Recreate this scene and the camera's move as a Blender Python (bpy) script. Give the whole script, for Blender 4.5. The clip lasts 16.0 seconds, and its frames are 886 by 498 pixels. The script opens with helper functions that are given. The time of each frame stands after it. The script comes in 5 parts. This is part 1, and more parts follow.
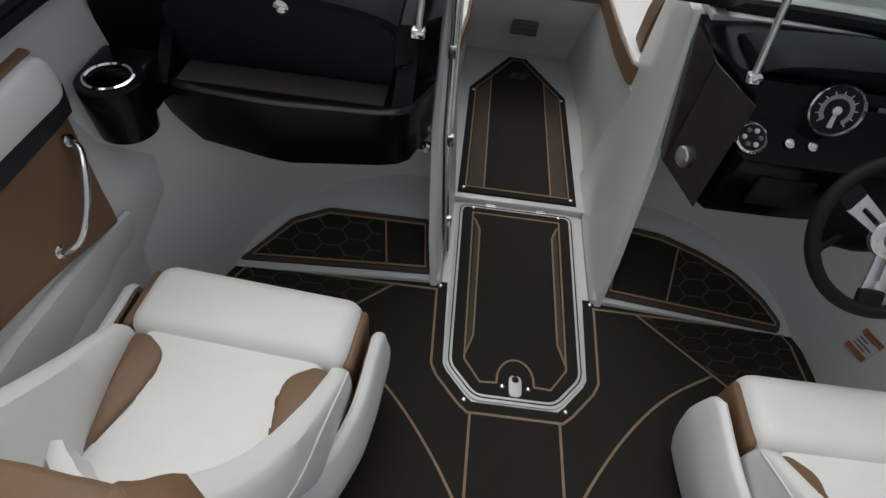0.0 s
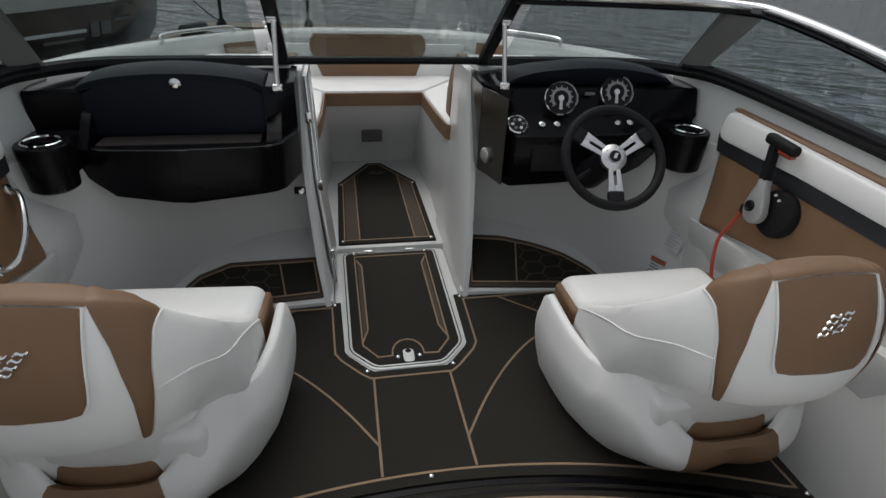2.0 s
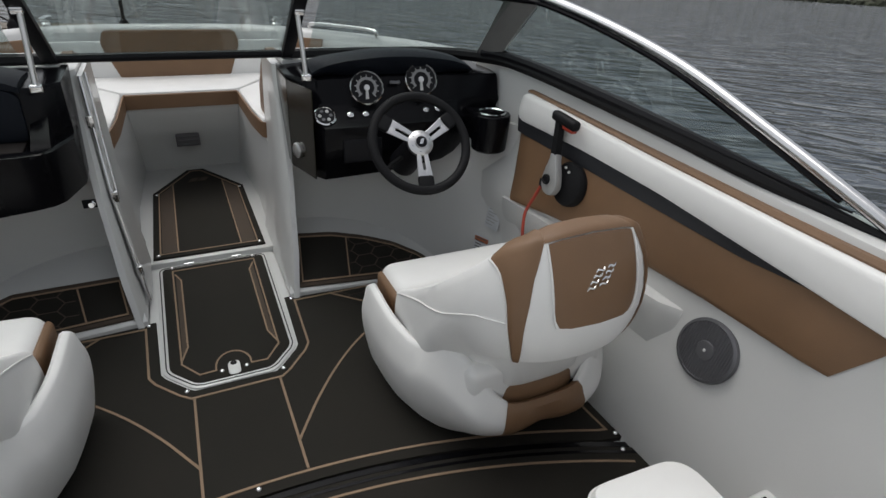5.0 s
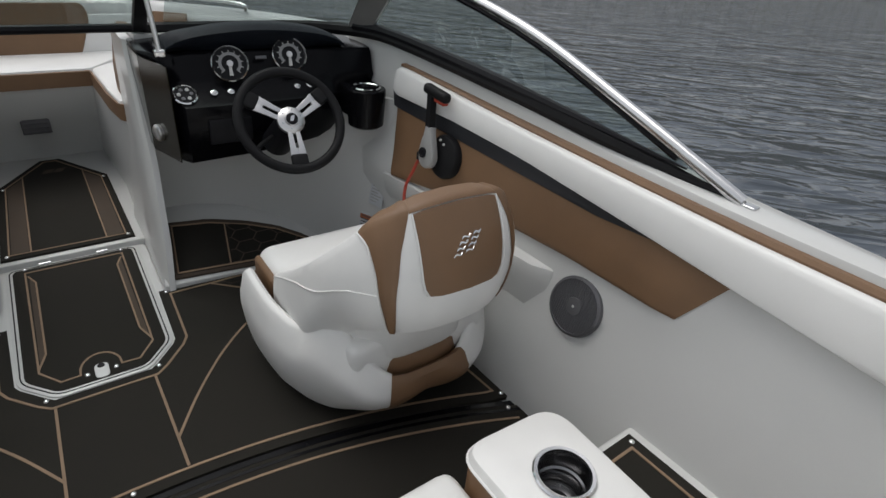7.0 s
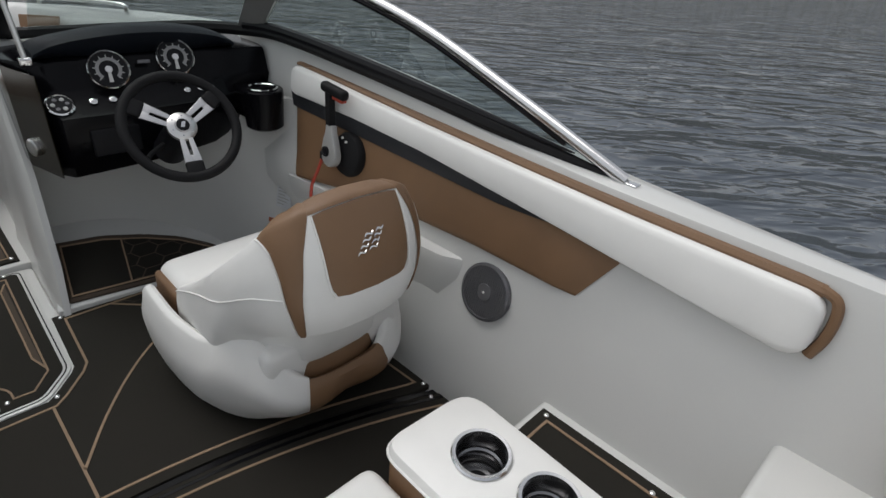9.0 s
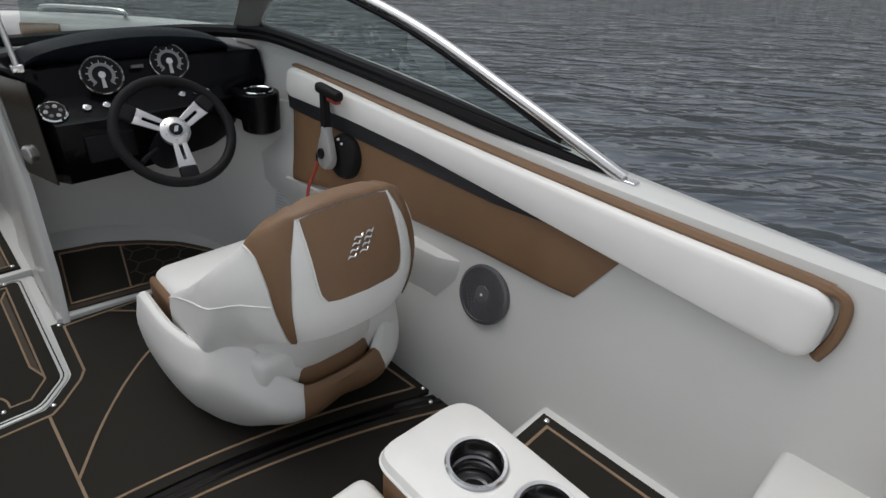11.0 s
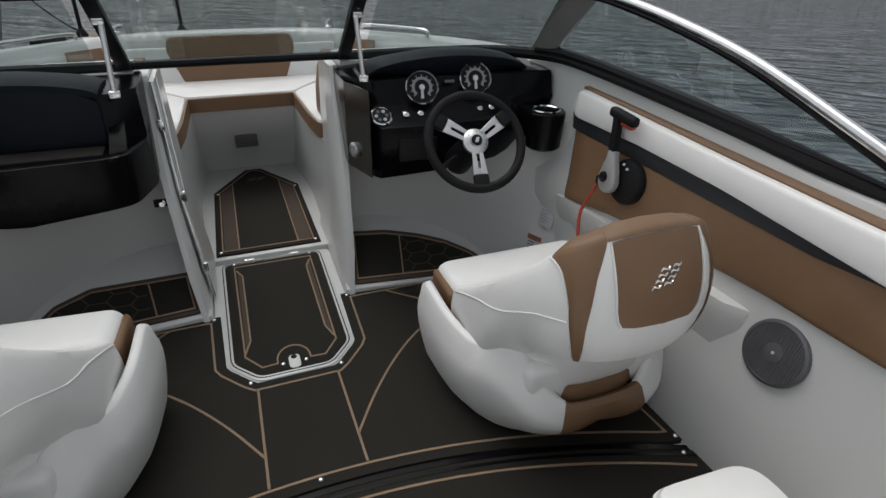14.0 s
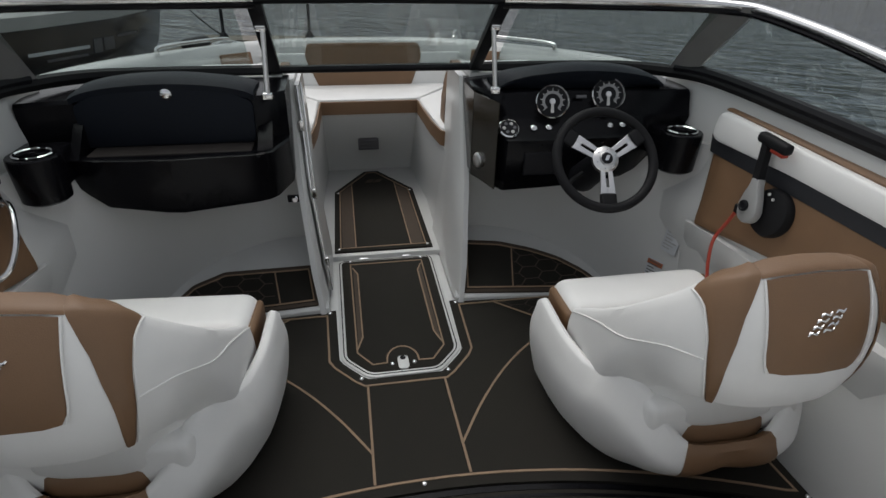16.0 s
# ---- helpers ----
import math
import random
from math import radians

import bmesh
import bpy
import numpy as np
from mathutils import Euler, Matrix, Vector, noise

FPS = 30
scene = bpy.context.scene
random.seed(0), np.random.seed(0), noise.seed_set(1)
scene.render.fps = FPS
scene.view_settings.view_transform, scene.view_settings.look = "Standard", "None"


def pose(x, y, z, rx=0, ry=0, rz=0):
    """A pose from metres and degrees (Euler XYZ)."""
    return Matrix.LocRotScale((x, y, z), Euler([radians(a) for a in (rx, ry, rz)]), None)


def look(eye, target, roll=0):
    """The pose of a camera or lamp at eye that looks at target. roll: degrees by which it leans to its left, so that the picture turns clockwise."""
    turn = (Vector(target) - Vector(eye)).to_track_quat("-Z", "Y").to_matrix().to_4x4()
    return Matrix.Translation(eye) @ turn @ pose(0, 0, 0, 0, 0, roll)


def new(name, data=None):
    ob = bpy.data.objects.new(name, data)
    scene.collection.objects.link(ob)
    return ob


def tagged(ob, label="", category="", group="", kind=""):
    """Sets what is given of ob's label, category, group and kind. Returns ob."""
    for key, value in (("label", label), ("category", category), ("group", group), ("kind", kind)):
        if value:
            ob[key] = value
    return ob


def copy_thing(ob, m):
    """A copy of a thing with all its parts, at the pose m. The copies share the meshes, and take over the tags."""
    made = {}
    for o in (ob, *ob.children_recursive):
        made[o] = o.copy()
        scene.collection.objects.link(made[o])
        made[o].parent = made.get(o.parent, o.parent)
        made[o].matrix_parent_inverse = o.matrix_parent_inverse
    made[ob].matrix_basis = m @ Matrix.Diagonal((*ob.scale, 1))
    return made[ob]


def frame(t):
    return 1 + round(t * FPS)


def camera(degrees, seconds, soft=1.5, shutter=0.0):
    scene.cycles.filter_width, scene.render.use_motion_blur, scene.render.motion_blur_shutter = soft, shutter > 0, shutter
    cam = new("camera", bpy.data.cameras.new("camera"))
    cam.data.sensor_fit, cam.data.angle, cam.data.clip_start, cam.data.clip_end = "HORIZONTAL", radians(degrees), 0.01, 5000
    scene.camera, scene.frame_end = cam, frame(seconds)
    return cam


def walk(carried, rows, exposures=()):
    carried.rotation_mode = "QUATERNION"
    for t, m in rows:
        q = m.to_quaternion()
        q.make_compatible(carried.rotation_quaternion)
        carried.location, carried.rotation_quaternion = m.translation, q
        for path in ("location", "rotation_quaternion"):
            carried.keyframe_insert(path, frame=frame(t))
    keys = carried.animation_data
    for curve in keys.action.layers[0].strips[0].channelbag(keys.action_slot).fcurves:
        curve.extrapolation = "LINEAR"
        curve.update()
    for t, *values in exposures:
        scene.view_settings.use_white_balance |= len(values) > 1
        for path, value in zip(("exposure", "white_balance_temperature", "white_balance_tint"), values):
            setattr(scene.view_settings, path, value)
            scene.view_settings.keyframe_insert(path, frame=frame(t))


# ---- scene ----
cam = camera(78.1, 16.0)
PATH = [
    (0, (-0.295, -0.708, 1.533), (-0.268, 0.583, 0.006), 8.3),
    (0.5, (-0.224, -0.795, 1.297), (-0.182, 0.691, -0.041), 5.2),
    (1, (-0.209, -1.157, 1.36), (-0.114, 0.457, 0.183), 1.9),
    (1.5, (-0.206, -1.387, 1.376), (-0.007, 0.318, 0.349), 1.9),
    (2, (-0.2, -1.448, 1.352), (0.146, 0.246, 0.347), 2.5),
    (2.5, (-0.181, -1.463, 1.338), (0.231, 0.229, 0.354), 2.2),
    (3, (-0.16, -1.485, 1.342), (0.296, 0.214, 0.389), 2.4),
    (3.5, (-0.127, -1.494, 1.339), (0.423, 0.182, 0.396), 2.7),
    (4, (-0.091, -1.501, 1.338), (0.539, 0.143, 0.389), 2.7),
    (4.5, (-0.049, -1.5, 1.334), (0.666, 0.097, 0.365), 2.9),
    (5, (-0.025, -1.497, 1.331), (0.763, 0.053, 0.343), 3.8),
    (5.2, (-0.014, -1.503, 1.331), (0.799, 0.03, 0.337), 3.7),
    (7.5, (0.072, -1.568, 1.318), (1.199, -0.267, 0.298), 5.6),
    (8, (0.086, -1.586, 1.33), (1.279, -0.343, 0.314), 5.3),
    (8.5, (0.081, -1.591, 1.338), (1.327, -0.409, 0.312), 5.7),
    (10.8, (0.149, -1.61, 1.325), (1.388, -0.422, 0.299), 3.7),
    (11, (0.145, -1.603, 1.325), (1.37, -0.4, 0.298), 3.7),
    (11.5, (0.122, -1.583, 1.329), (1.286, -0.318, 0.308), 3.9),
    (12, (0.099, -1.562, 1.334), (1.181, -0.222, 0.317), 3.1),
    (12.5, (0.07, -1.541, 1.336), (1.067, -0.13, 0.328), 3.3),
    (13, (0.037, -1.522, 1.338), (0.934, -0.043, 0.334), 2.8),
    (13.5, (-0.015, -1.5, 1.338), (0.758, 0.047, 0.333), 2.1),
    (14, (-0.067, -1.489, 1.335), (0.575, 0.119, 0.334), 1.4),
    (14.5, (-0.086, -1.485, 1.337), (0.495, 0.153, 0.347), 1.6),
    (15, (-0.107, -1.473, 1.341), (0.386, 0.197, 0.357), 1.6),
    (15.5, (-0.134, -1.459, 1.344), (0.258, 0.239, 0.364), 1.1),
    (16, (-0.154, -1.454, 1.339), (0.173, 0.259, 0.361), 1.2),
]
walk(cam, [(t, look(eye, target, roll)) for t, eye, target, roll in PATH],
     [(0.0, -0.76), (0.7, -0.76), (1.5, -0.64), (2.5, -0.54), (3.5, -0.46), (5.0, -0.46), (8.0, -0.54), (11.0, -0.54), (13.0, -0.48), (16.0, -0.60)])

# ---- light ----
WATER = Matrix(((1, 0, -0.024, 0), (0, 1, -0.049, 0), (0.024, 0.049, 1, 0), (0, 0, 0, 1))).inverted() @ Matrix.Translation((0, 0, -0.32))
WATER = Matrix.LocRotScale(WATER.translation, WATER.to_quaternion(), None)
world = bpy.data.worlds.new("overcast_sky")
scene.world = world
world.use_nodes = True
wn = world.node_tree
for n in list(wn.nodes):
    wn.nodes.remove(n)
sky = wn.nodes.new("ShaderNodeTexSky")
sky.sky_type, sky.sun_disc = "NISHITA", False
sky.sun_elevation, sky.sun_rotation = radians(66), radians(-20)
sky.dust_density, sky.air_density = 4.0, 1.2
pale = wn.nodes.new("ShaderNodeHueSaturation")
pale.inputs["Saturation"].default_value = 0.25
back = wn.nodes.new("ShaderNodeBackground")
back.inputs["Strength"].default_value = 0.20
wout = wn.nodes.new("ShaderNodeOutputWorld")
wn.links.new(sky.outputs[0], pale.inputs["Color"])
wn.links.new(pale.outputs[0], back.inputs["Color"])
wn.links.new(back.outputs[0], wout.inputs["Surface"])
sun = new("sun", bpy.data.lights.new("sun", "SUN"))
sun.data.energy, sun.data.angle, sun.data.color = 0.6, radians(40), (1.0, 0.99, 0.96)
sun.matrix_world = look((-0.9, 2.2, 10), (0, 0, 0))


# ---- materials ----
def material(name, colour, rough=0.5, metal=0.0, vary=0.06, scale=6.0, bump=0.0, grain=300.0, coat=0.0, spec=0.5):
    """A surface with broad mottling, fine grain in colour and roughness, and a fine relief."""
    m = bpy.data.materials.new(name)
    m.use_nodes = True
    nt = m.node_tree
    b = nt.nodes["Principled BSDF"]
    b.inputs["Metallic"].default_value = metal
    b.inputs["Specular IOR Level"].default_value = spec
    b.inputs["Coat Weight"].default_value = coat
    b.inputs["Coat Roughness"].default_value = 0.12
    tc = nt.nodes.new("ShaderNodeTexCoord")
    broad = nt.nodes.new("ShaderNodeTexNoise")
    broad.inputs["Scale"].default_value, broad.inputs["Detail"].default_value = scale, 5
    fine = nt.nodes.new("ShaderNodeTexNoise")
    fine.inputs["Scale"].default_value, fine.inputs["Detail"].default_value = grain, 2
    for n in (broad, fine):
        nt.links.new(tc.outputs["Object"], n.inputs["Vector"])
    mix = nt.nodes.new("ShaderNodeMath")
    mix.operation = "MULTIPLY_ADD"
    mix.inputs[1].default_value = 0.35
    nt.links.new(fine.outputs["Fac"], mix.inputs[0])
    nt.links.new(broad.outputs["Fac"], mix.inputs[2])
    ramp = nt.nodes.new("ShaderNodeValToRGB")
    lo, hi = ramp.color_ramp.elements
    lo.position, hi.position = 0.4, 0.95
    lo.color = (*[c * (1 - vary) for c in colour], 1)
    hi.color = (*[min(1, c * (1 + vary)) for c in colour], 1)
    nt.links.new(mix.outputs[0], ramp.inputs[0])
    nt.links.new(ramp.outputs[0], b.inputs["Base Color"])
    rr = nt.nodes.new("ShaderNodeMapRange")
    rr.inputs["To Min"].default_value, rr.inputs["To Max"].default_value = rough * 0.85, min(1, rough * 1.15)
    nt.links.new(broad.outputs["Fac"], rr.inputs["Value"])
    nt.links.new(rr.outputs[0], b.inputs["Roughness"])
    if bump:
        bp = nt.nodes.new("ShaderNodeBump")
        bp.inputs["Strength"].default_value, bp.inputs["Distance"].default_value = bump, 0.002
        nt.links.new(fine.outputs["Fac"], bp.inputs["Height"])
        nt.links.new(bp.outputs[0], b.inputs["Normal"])
    return m


GEL = material("white_gelcoat", (0.61, 0.615, 0.60), 0.3, vary=0.03, scale=2.5, coat=0.4)
GELROUGH = material("grey_white_nonskid", (0.66, 0.65, 0.64), 0.5, vary=0.04, scale=3, bump=0.25, grain=500)
VINYL = material("white_vinyl", (0.79, 0.79, 0.77), 0.42, vary=0.03, scale=9, bump=0.18, grain=600)
TAN = material("tan_vinyl", (0.19, 0.108, 0.056), 0.5, vary=0.10, scale=7, bump=0.3, grain=450)
BLACKVINYL = material("black_vinyl", (0.022, 0.023, 0.027), 0.5, vary=0.12, scale=8, bump=0.3, grain=450)
GLOSS = material("gloss_black", (0.004, 0.004, 0.0052), 0.22, vary=0.2, scale=5, coat=0.05, spec=0.12)
SATIN = material("satin_black", (0.010, 0.010, 0.012), 0.42, vary=0.15, scale=6, bump=0.2, grain=500, spec=0.18)
NAVY = material("soft_navy_black", (0.008, 0.0105, 0.0155), 0.55, vary=0.12, scale=7, bump=0.35, grain=500, spec=0.15)
FABRIC = material("dark_grey_pile", (0.046, 0.040, 0.037), 0.9, vary=0.15, scale=10, bump=0.6, grain=700, spec=0.1)
MAT = material("charcoal_foam", (0.019, 0.0172, 0.0138), 0.82, vary=0.18, scale=5, bump=0.5, grain=800, spec=0.2)
INLAY = material("tan_foam", (0.26, 0.18, 0.115), 0.8, vary=0.12, scale=12, bump=0.4, grain=800)
DIM = material("brown_foam", (0.06, 0.043, 0.03), 0.85, vary=0.15, scale=12, bump=0.4, grain=800)
STEEL = material("polished_steel", (0.72, 0.72, 0.72), 0.16, metal=1.0, vary=0.04, scale=20)
CHROME = material("chrome", (0.8, 0.8, 0.8), 0.08, metal=1.0, vary=0.03, scale=20)
BRUSHED = material("brushed_aluminium", (0.75, 0.74, 0.73), 0.3, metal=1.0, vary=0.05, scale=30)
CUPSTEEL = material("dark_brushed_steel", (0.26, 0.26, 0.265), 0.24, metal=1.0, vary=0.06, scale=25)
# Grey-white, set darker than the white gelcoat, for the moored boat.
PALE = material("pale_grey_deck", (0.33, 0.33, 0.32), 0.5, vary=0.1, scale=2)
POST = material("grey_anodised_post", (0.28, 0.28, 0.27), 0.38, metal=0.4, vary=0.1, scale=8)
SILVER = material("silver_paint", (0.42, 0.42, 0.41), 0.35, metal=0.35, vary=0.06, scale=25)
GREYMETAL = material("dark_grey_metal", (0.16, 0.16, 0.17), 0.4, metal=0.6, vary=0.1, scale=20)
RUBBER = material("black_rubber", (0.010, 0.010, 0.011), 0.6, vary=0.15, scale=9, bump=0.3, grain=400, spec=0.2)
RED = material("red_plastic", (0.35, 0.04, 0.02), 0.4, vary=0.1, scale=20)
DIAL = material("dial_white", (0.62, 0.62, 0.6), 0.5, vary=0.04, scale=20)
RINGGREY = material("grey_scale_print", (0.30, 0.30, 0.30), 0.5, vary=0.04, scale=20)
PAPER = material("label_paper", (0.58, 0.6, 0.62), 0.5, vary=0.05, scale=20)
ORANGE = material("orange_label", (0.4, 0.13, 0.06), 0.5, vary=0.05, scale=20)
INK = material("label_ink", (0.1, 0.1, 0.1), 0.6, vary=0.05, scale=20)
WOOD = material("weathered_dock", (0.17, 0.15, 0.12), 0.85, vary=0.3, scale=3, bump=0.6, grain=60)
DARKHULL = material("dark_hull", (0.03, 0.026, 0.025), 0.25, vary=0.2, scale=1.5, coat=0.4)
LEAVES = material("far_trees", (0.05, 0.055, 0.035), 0.9, vary=0.5, scale=0.2, bump=0.0, grain=2)
SMOKED = material("smoked_panel", (0.022, 0.019, 0.013), 0.2, vary=0.3, scale=6, coat=0.2, spec=0.3)


def glass_material():
    m = bpy.data.materials.new("tinted_glass")
    m.use_nodes = True
    nt = m.node_tree
    nt.nodes.remove(nt.nodes["Principled BSDF"])
    clear = nt.nodes.new("ShaderNodeBsdfTransparent")
    clear.inputs[0].default_value = (0.86, 0.91, 0.90, 1)
    shine = nt.nodes.new("ShaderNodeBsdfGlossy")
    shine.inputs["Roughness"].default_value = 0.03
    facing = nt.nodes.new("ShaderNodeLayerWeight")
    facing.inputs["Blend"].default_value = 0.25
    fres = nt.nodes.new("ShaderNodeMapRange")
    fres.inputs["To Min"].default_value, fres.inputs["To Max"].default_value = 0.03, 0.35
    nt.links.new(facing.outputs["Facing"], fres.inputs["Value"])
    mixer = nt.nodes.new("ShaderNodeMixShader")
    nt.links.new(fres.outputs[0], mixer.inputs[0])
    nt.links.new(clear.outputs[0], mixer.inputs[1])
    nt.links.new(shine.outputs[0], mixer.inputs[2])
    nt.links.new(mixer.outputs[0], nt.nodes["Material Output"].inputs["Surface"])
    return m


GLASS = glass_material()


def water_material():
    m = bpy.data.materials.new("lake_water")
    m.use_nodes = True
    nt = m.node_tree
    b = nt.nodes["Principled BSDF"]
    b.inputs["Base Color"].default_value = (0.078, 0.093, 0.112, 1)
    b.inputs["Roughness"].default_value = 0.05
    b.inputs["IOR"].default_value = 1.45
    tc = nt.nodes.new("ShaderNodeTexCoord")
    mp = nt.nodes.new("ShaderNodeMapping")
    mp.inputs["Scale"].default_value = (0.62, 1.35, 1)
    turn = nt.nodes.new("ShaderNodeMapping")
    turn.inputs["Rotation"].default_value = (0, 0, radians(45))
    nt.links.new(tc.outputs["Object"], turn.inputs["Vector"])
    nt.links.new(turn.outputs[0], mp.inputs["Vector"])
    total = None
    for s, amount in ((0.55, 1.0), (1.5, 0.6), (3.8, 0.16)):
        n = nt.nodes.new("ShaderNodeTexNoise")
        n.inputs["Scale"].default_value, n.inputs["Detail"].default_value, n.inputs["Distortion"].default_value = s, 2, 0.6
        nt.links.new(mp.outputs[0], n.inputs["Vector"])
        k = nt.nodes.new("ShaderNodeMath")
        k.operation = "MULTIPLY"
        k.inputs[1].default_value = amount
        crest = nt.nodes.new("ShaderNodeMapRange")
        crest.interpolation_type = "SMOOTHSTEP"
        crest.inputs["From Min"].default_value, crest.inputs["From Max"].default_value = 0.42, 0.78
        nt.links.new(n.outputs["Fac"], crest.inputs["Value"])
        nt.links.new(crest.outputs[0], k.inputs[0])
        if total is None:
            total = k
        else:
            add = nt.nodes.new("ShaderNodeMath")
            nt.links.new(total.outputs[0], add.inputs[0])
            nt.links.new(k.outputs[0], add.inputs[1])
            total = add
    bp = nt.nodes.new("ShaderNodeBump")
    bp.inputs["Strength"].default_value, bp.inputs["Distance"].default_value = 1.0, 0.17
    nt.links.new(total.outputs[0], bp.inputs["Height"])
    nt.links.new(bp.outputs[0], b.inputs["Normal"])
    return m


LAKE = water_material()


# ---- mesh helpers ----
def link(name, bm, mat, parent=None, label="", smooth=40):
    me = bpy.data.meshes.new(name)
    bmesh.ops.recalc_face_normals(bm, faces=bm.faces)
    bm.to_mesh(me)
    bm.free()
    me.materials.append(mat)
    if smooth:
        for p in me.polygons:
            p.use_smooth = True
        me.set_sharp_from_angle(angle=radians(smooth))
    ob = new(name, me)
    if parent is not None:
        ob.parent = parent
    if label:
        ob["label"] = label
    return ob


def part(name, bm, mat, parent, label="", smooth=40):
    """One mesh under a thing or a part; the mesh is laid out in the thing's own space."""
    return link(name, bm, mat, parent, label, smooth)


def thing(name, place, label, category, group="", turn=0):
    e = new(name)
    e.empty_display_size = 0.1
    e.matrix_basis = pose(*place, 0, 0, turn)
    return tagged(e, label, category, group)


def setting(ob, label="", category=""):
    return tagged(ob, label, category, "", "structure")


def box(x0, x1, y0, y1, z0, z1, r=0.0, seg=3):
    bm = bmesh.new()
    bmesh.ops.create_cube(bm, size=1)
    bmesh.ops.scale(bm, vec=(x1 - x0, y1 - y0, z1 - z0), verts=bm.verts)
    bmesh.ops.translate(bm, vec=((x0 + x1) / 2, (y0 + y1) / 2, (z0 + z1) / 2), verts=bm.verts)
    if r:
        bmesh.ops.bevel(bm, geom=bm.edges[:], offset=r, segments=seg, profile=0.5, affect="EDGES")
    return bm


def loft(rings, closed=True, caps=True):
    """A skin over rings of equally many points."""
    bm = bmesh.new()
    vs = [[bm.verts.new(p) for p in ring] for ring in rings]
    n = len(rings[0])
    for a, b in zip(vs, vs[1:]):
        for i in range(n if closed else n - 1):
            j = (i + 1) % n
            bm.faces.new((a[i], a[j], b[j], b[i]))
    if caps and closed:
        bm.faces.new(vs[0][::-1])
        bm.faces.new(vs[-1])
    return bm


def tube(points, r, n=10, closed=False, radii=None):
    pts = [Vector(p) for p in points]
    rings, up = [], None
    m = len(pts)
    for i, p in enumerate(pts):
        a = pts[(i - 1) % m] if closed or i else p
        b = pts[(i + 1) % m] if closed or i < m - 1 else p
        d = (b - a).normalized()
        if up is None:
            up = d.orthogonal().normalized()
        up = (up - d * up.dot(d)).normalized()
        side = d.cross(up)
        q = radii[i] if radii else r
        rings.append([p + q * (math.cos(k * math.tau / n) * up + math.sin(k * math.tau / n) * side) for k in range(n)])
    if closed:
        rings.append(rings[0])
        bm = loft(rings, caps=False)
        bmesh.ops.remove_doubles(bm, verts=bm.verts, dist=1e-6)
        return bm
    return loft(rings)


def smooth_line(points, n=8):
    """A Catmull-Rom line through the points."""
    p = [Vector(q) for q in points]
    p = [2 * p[0] - p[1], *p, 2 * p[-1] - p[-2]]
    out = []
    for i in range(1, len(p) - 2):
        for k in range(n):
            t = k / n
            out.append(0.5 * (2 * p[i] + (p[i + 1] - p[i - 1]) * t + (2 * p[i - 1] - 5 * p[i] + 4 * p[i + 1] - p[i + 2]) * t * t
                              + (3 * p[i] - p[i - 1] - 3 * p[i + 1] + p[i + 2]) * t ** 3))
    return out + [p[-2]]


def prism(outline, z0, z1, r=0.0):
    """A flat outline, raised from z0 to z1, with a small bevel round its top."""
    bm = bmesh.new()
    low = [bm.verts.new((x, y, z0)) for x, y in outline]
    face = bm.faces.new(low)
    got = bmesh.ops.extrude_face_region(bm, geom=[face])
    top = [v for v in got["geom"] if isinstance(v, bmesh.types.BMVert)]
    for v in top:
        v.co.z = z1
    if r:
        tops = set(top)
        edges = [e for e in bm.edges if e.verts[0] in tops and e.verts[1] in tops]
        bmesh.ops.bevel(bm, geom=edges, offset=r, segments=2, profile=0.5, affect="EDGES")
    return bm


def strip(points, w, z0, z1, closed=False):
    """A flat band along a line in plan."""
    pts = [Vector((x, y)) for x, y in points]
    m, left, right = len(pts), [], []
    for i, p in enumerate(pts):
        a = pts[(i - 1) % m] if closed or i else p
        b = pts[(i + 1) % m] if closed or i < m - 1 else p
        da, db = (p - a), (b - p)
        da = da.normalized() if da.length > 1e-9 else db.normalized()
        db = db.normalized() if db.length > 1e-9 else da
        nrm = Vector((-(da + db).y, (da + db).x)).normalized()
        k = w / 2 / max(0.5, nrm.dot(Vector((-da.y, da.x))))
        left.append(p + nrm * k)
        right.append(p - nrm * k)
    rings = [[(*a, z0), (*b, z0), (*b, z1), (*a, z1)] for a, b in zip(left, right)]
    if closed:
        rings.append(rings[0])
    bm = loft(rings, caps=not closed)
    bmesh.ops.remove_doubles(bm, verts=bm.verts, dist=1e-6)
    return bm


def lathe(profile, n=28, m=None, caps=True):
    """Turns (radius, height) pairs round z."""
    rings = [[(r * math.cos(k * math.tau / n), r * math.sin(k * math.tau / n), z) for k in range(n)] for r, z in profile]
    bm = loft(rings, caps=caps)
    if m is not None:
        bmesh.ops.transform(bm, matrix=m, verts=bm.verts)
    return bm


def joined(*meshes):
    out = bmesh.new()
    for b in meshes:
        me = bpy.data.meshes.new("tmp")
        b.to_mesh(me)
        b.free()
        out.from_mesh(me)
        bpy.data.meshes.remove(me)
    return out


def moved(bm, m):
    bmesh.ops.transform(bm, matrix=m, verts=bm.verts)
    return bm


def inset(outline, d):
    """The outline drawn in by d (counter-clockwise outlines)."""
    pts = [Vector(p) for p in outline]
    out, m = [], len(pts)
    for i, p in enumerate(pts):
        da, db = (p - pts[i - 1]).normalized(), (pts[(i + 1) % m] - p).normalized()
        nrm = Vector((-(da + db).y, (da + db).x)).normalized()
        out.append(tuple(p + nrm * (d / max(0.4, nrm.dot(Vector((-da.y, da.x)))))))
    return out


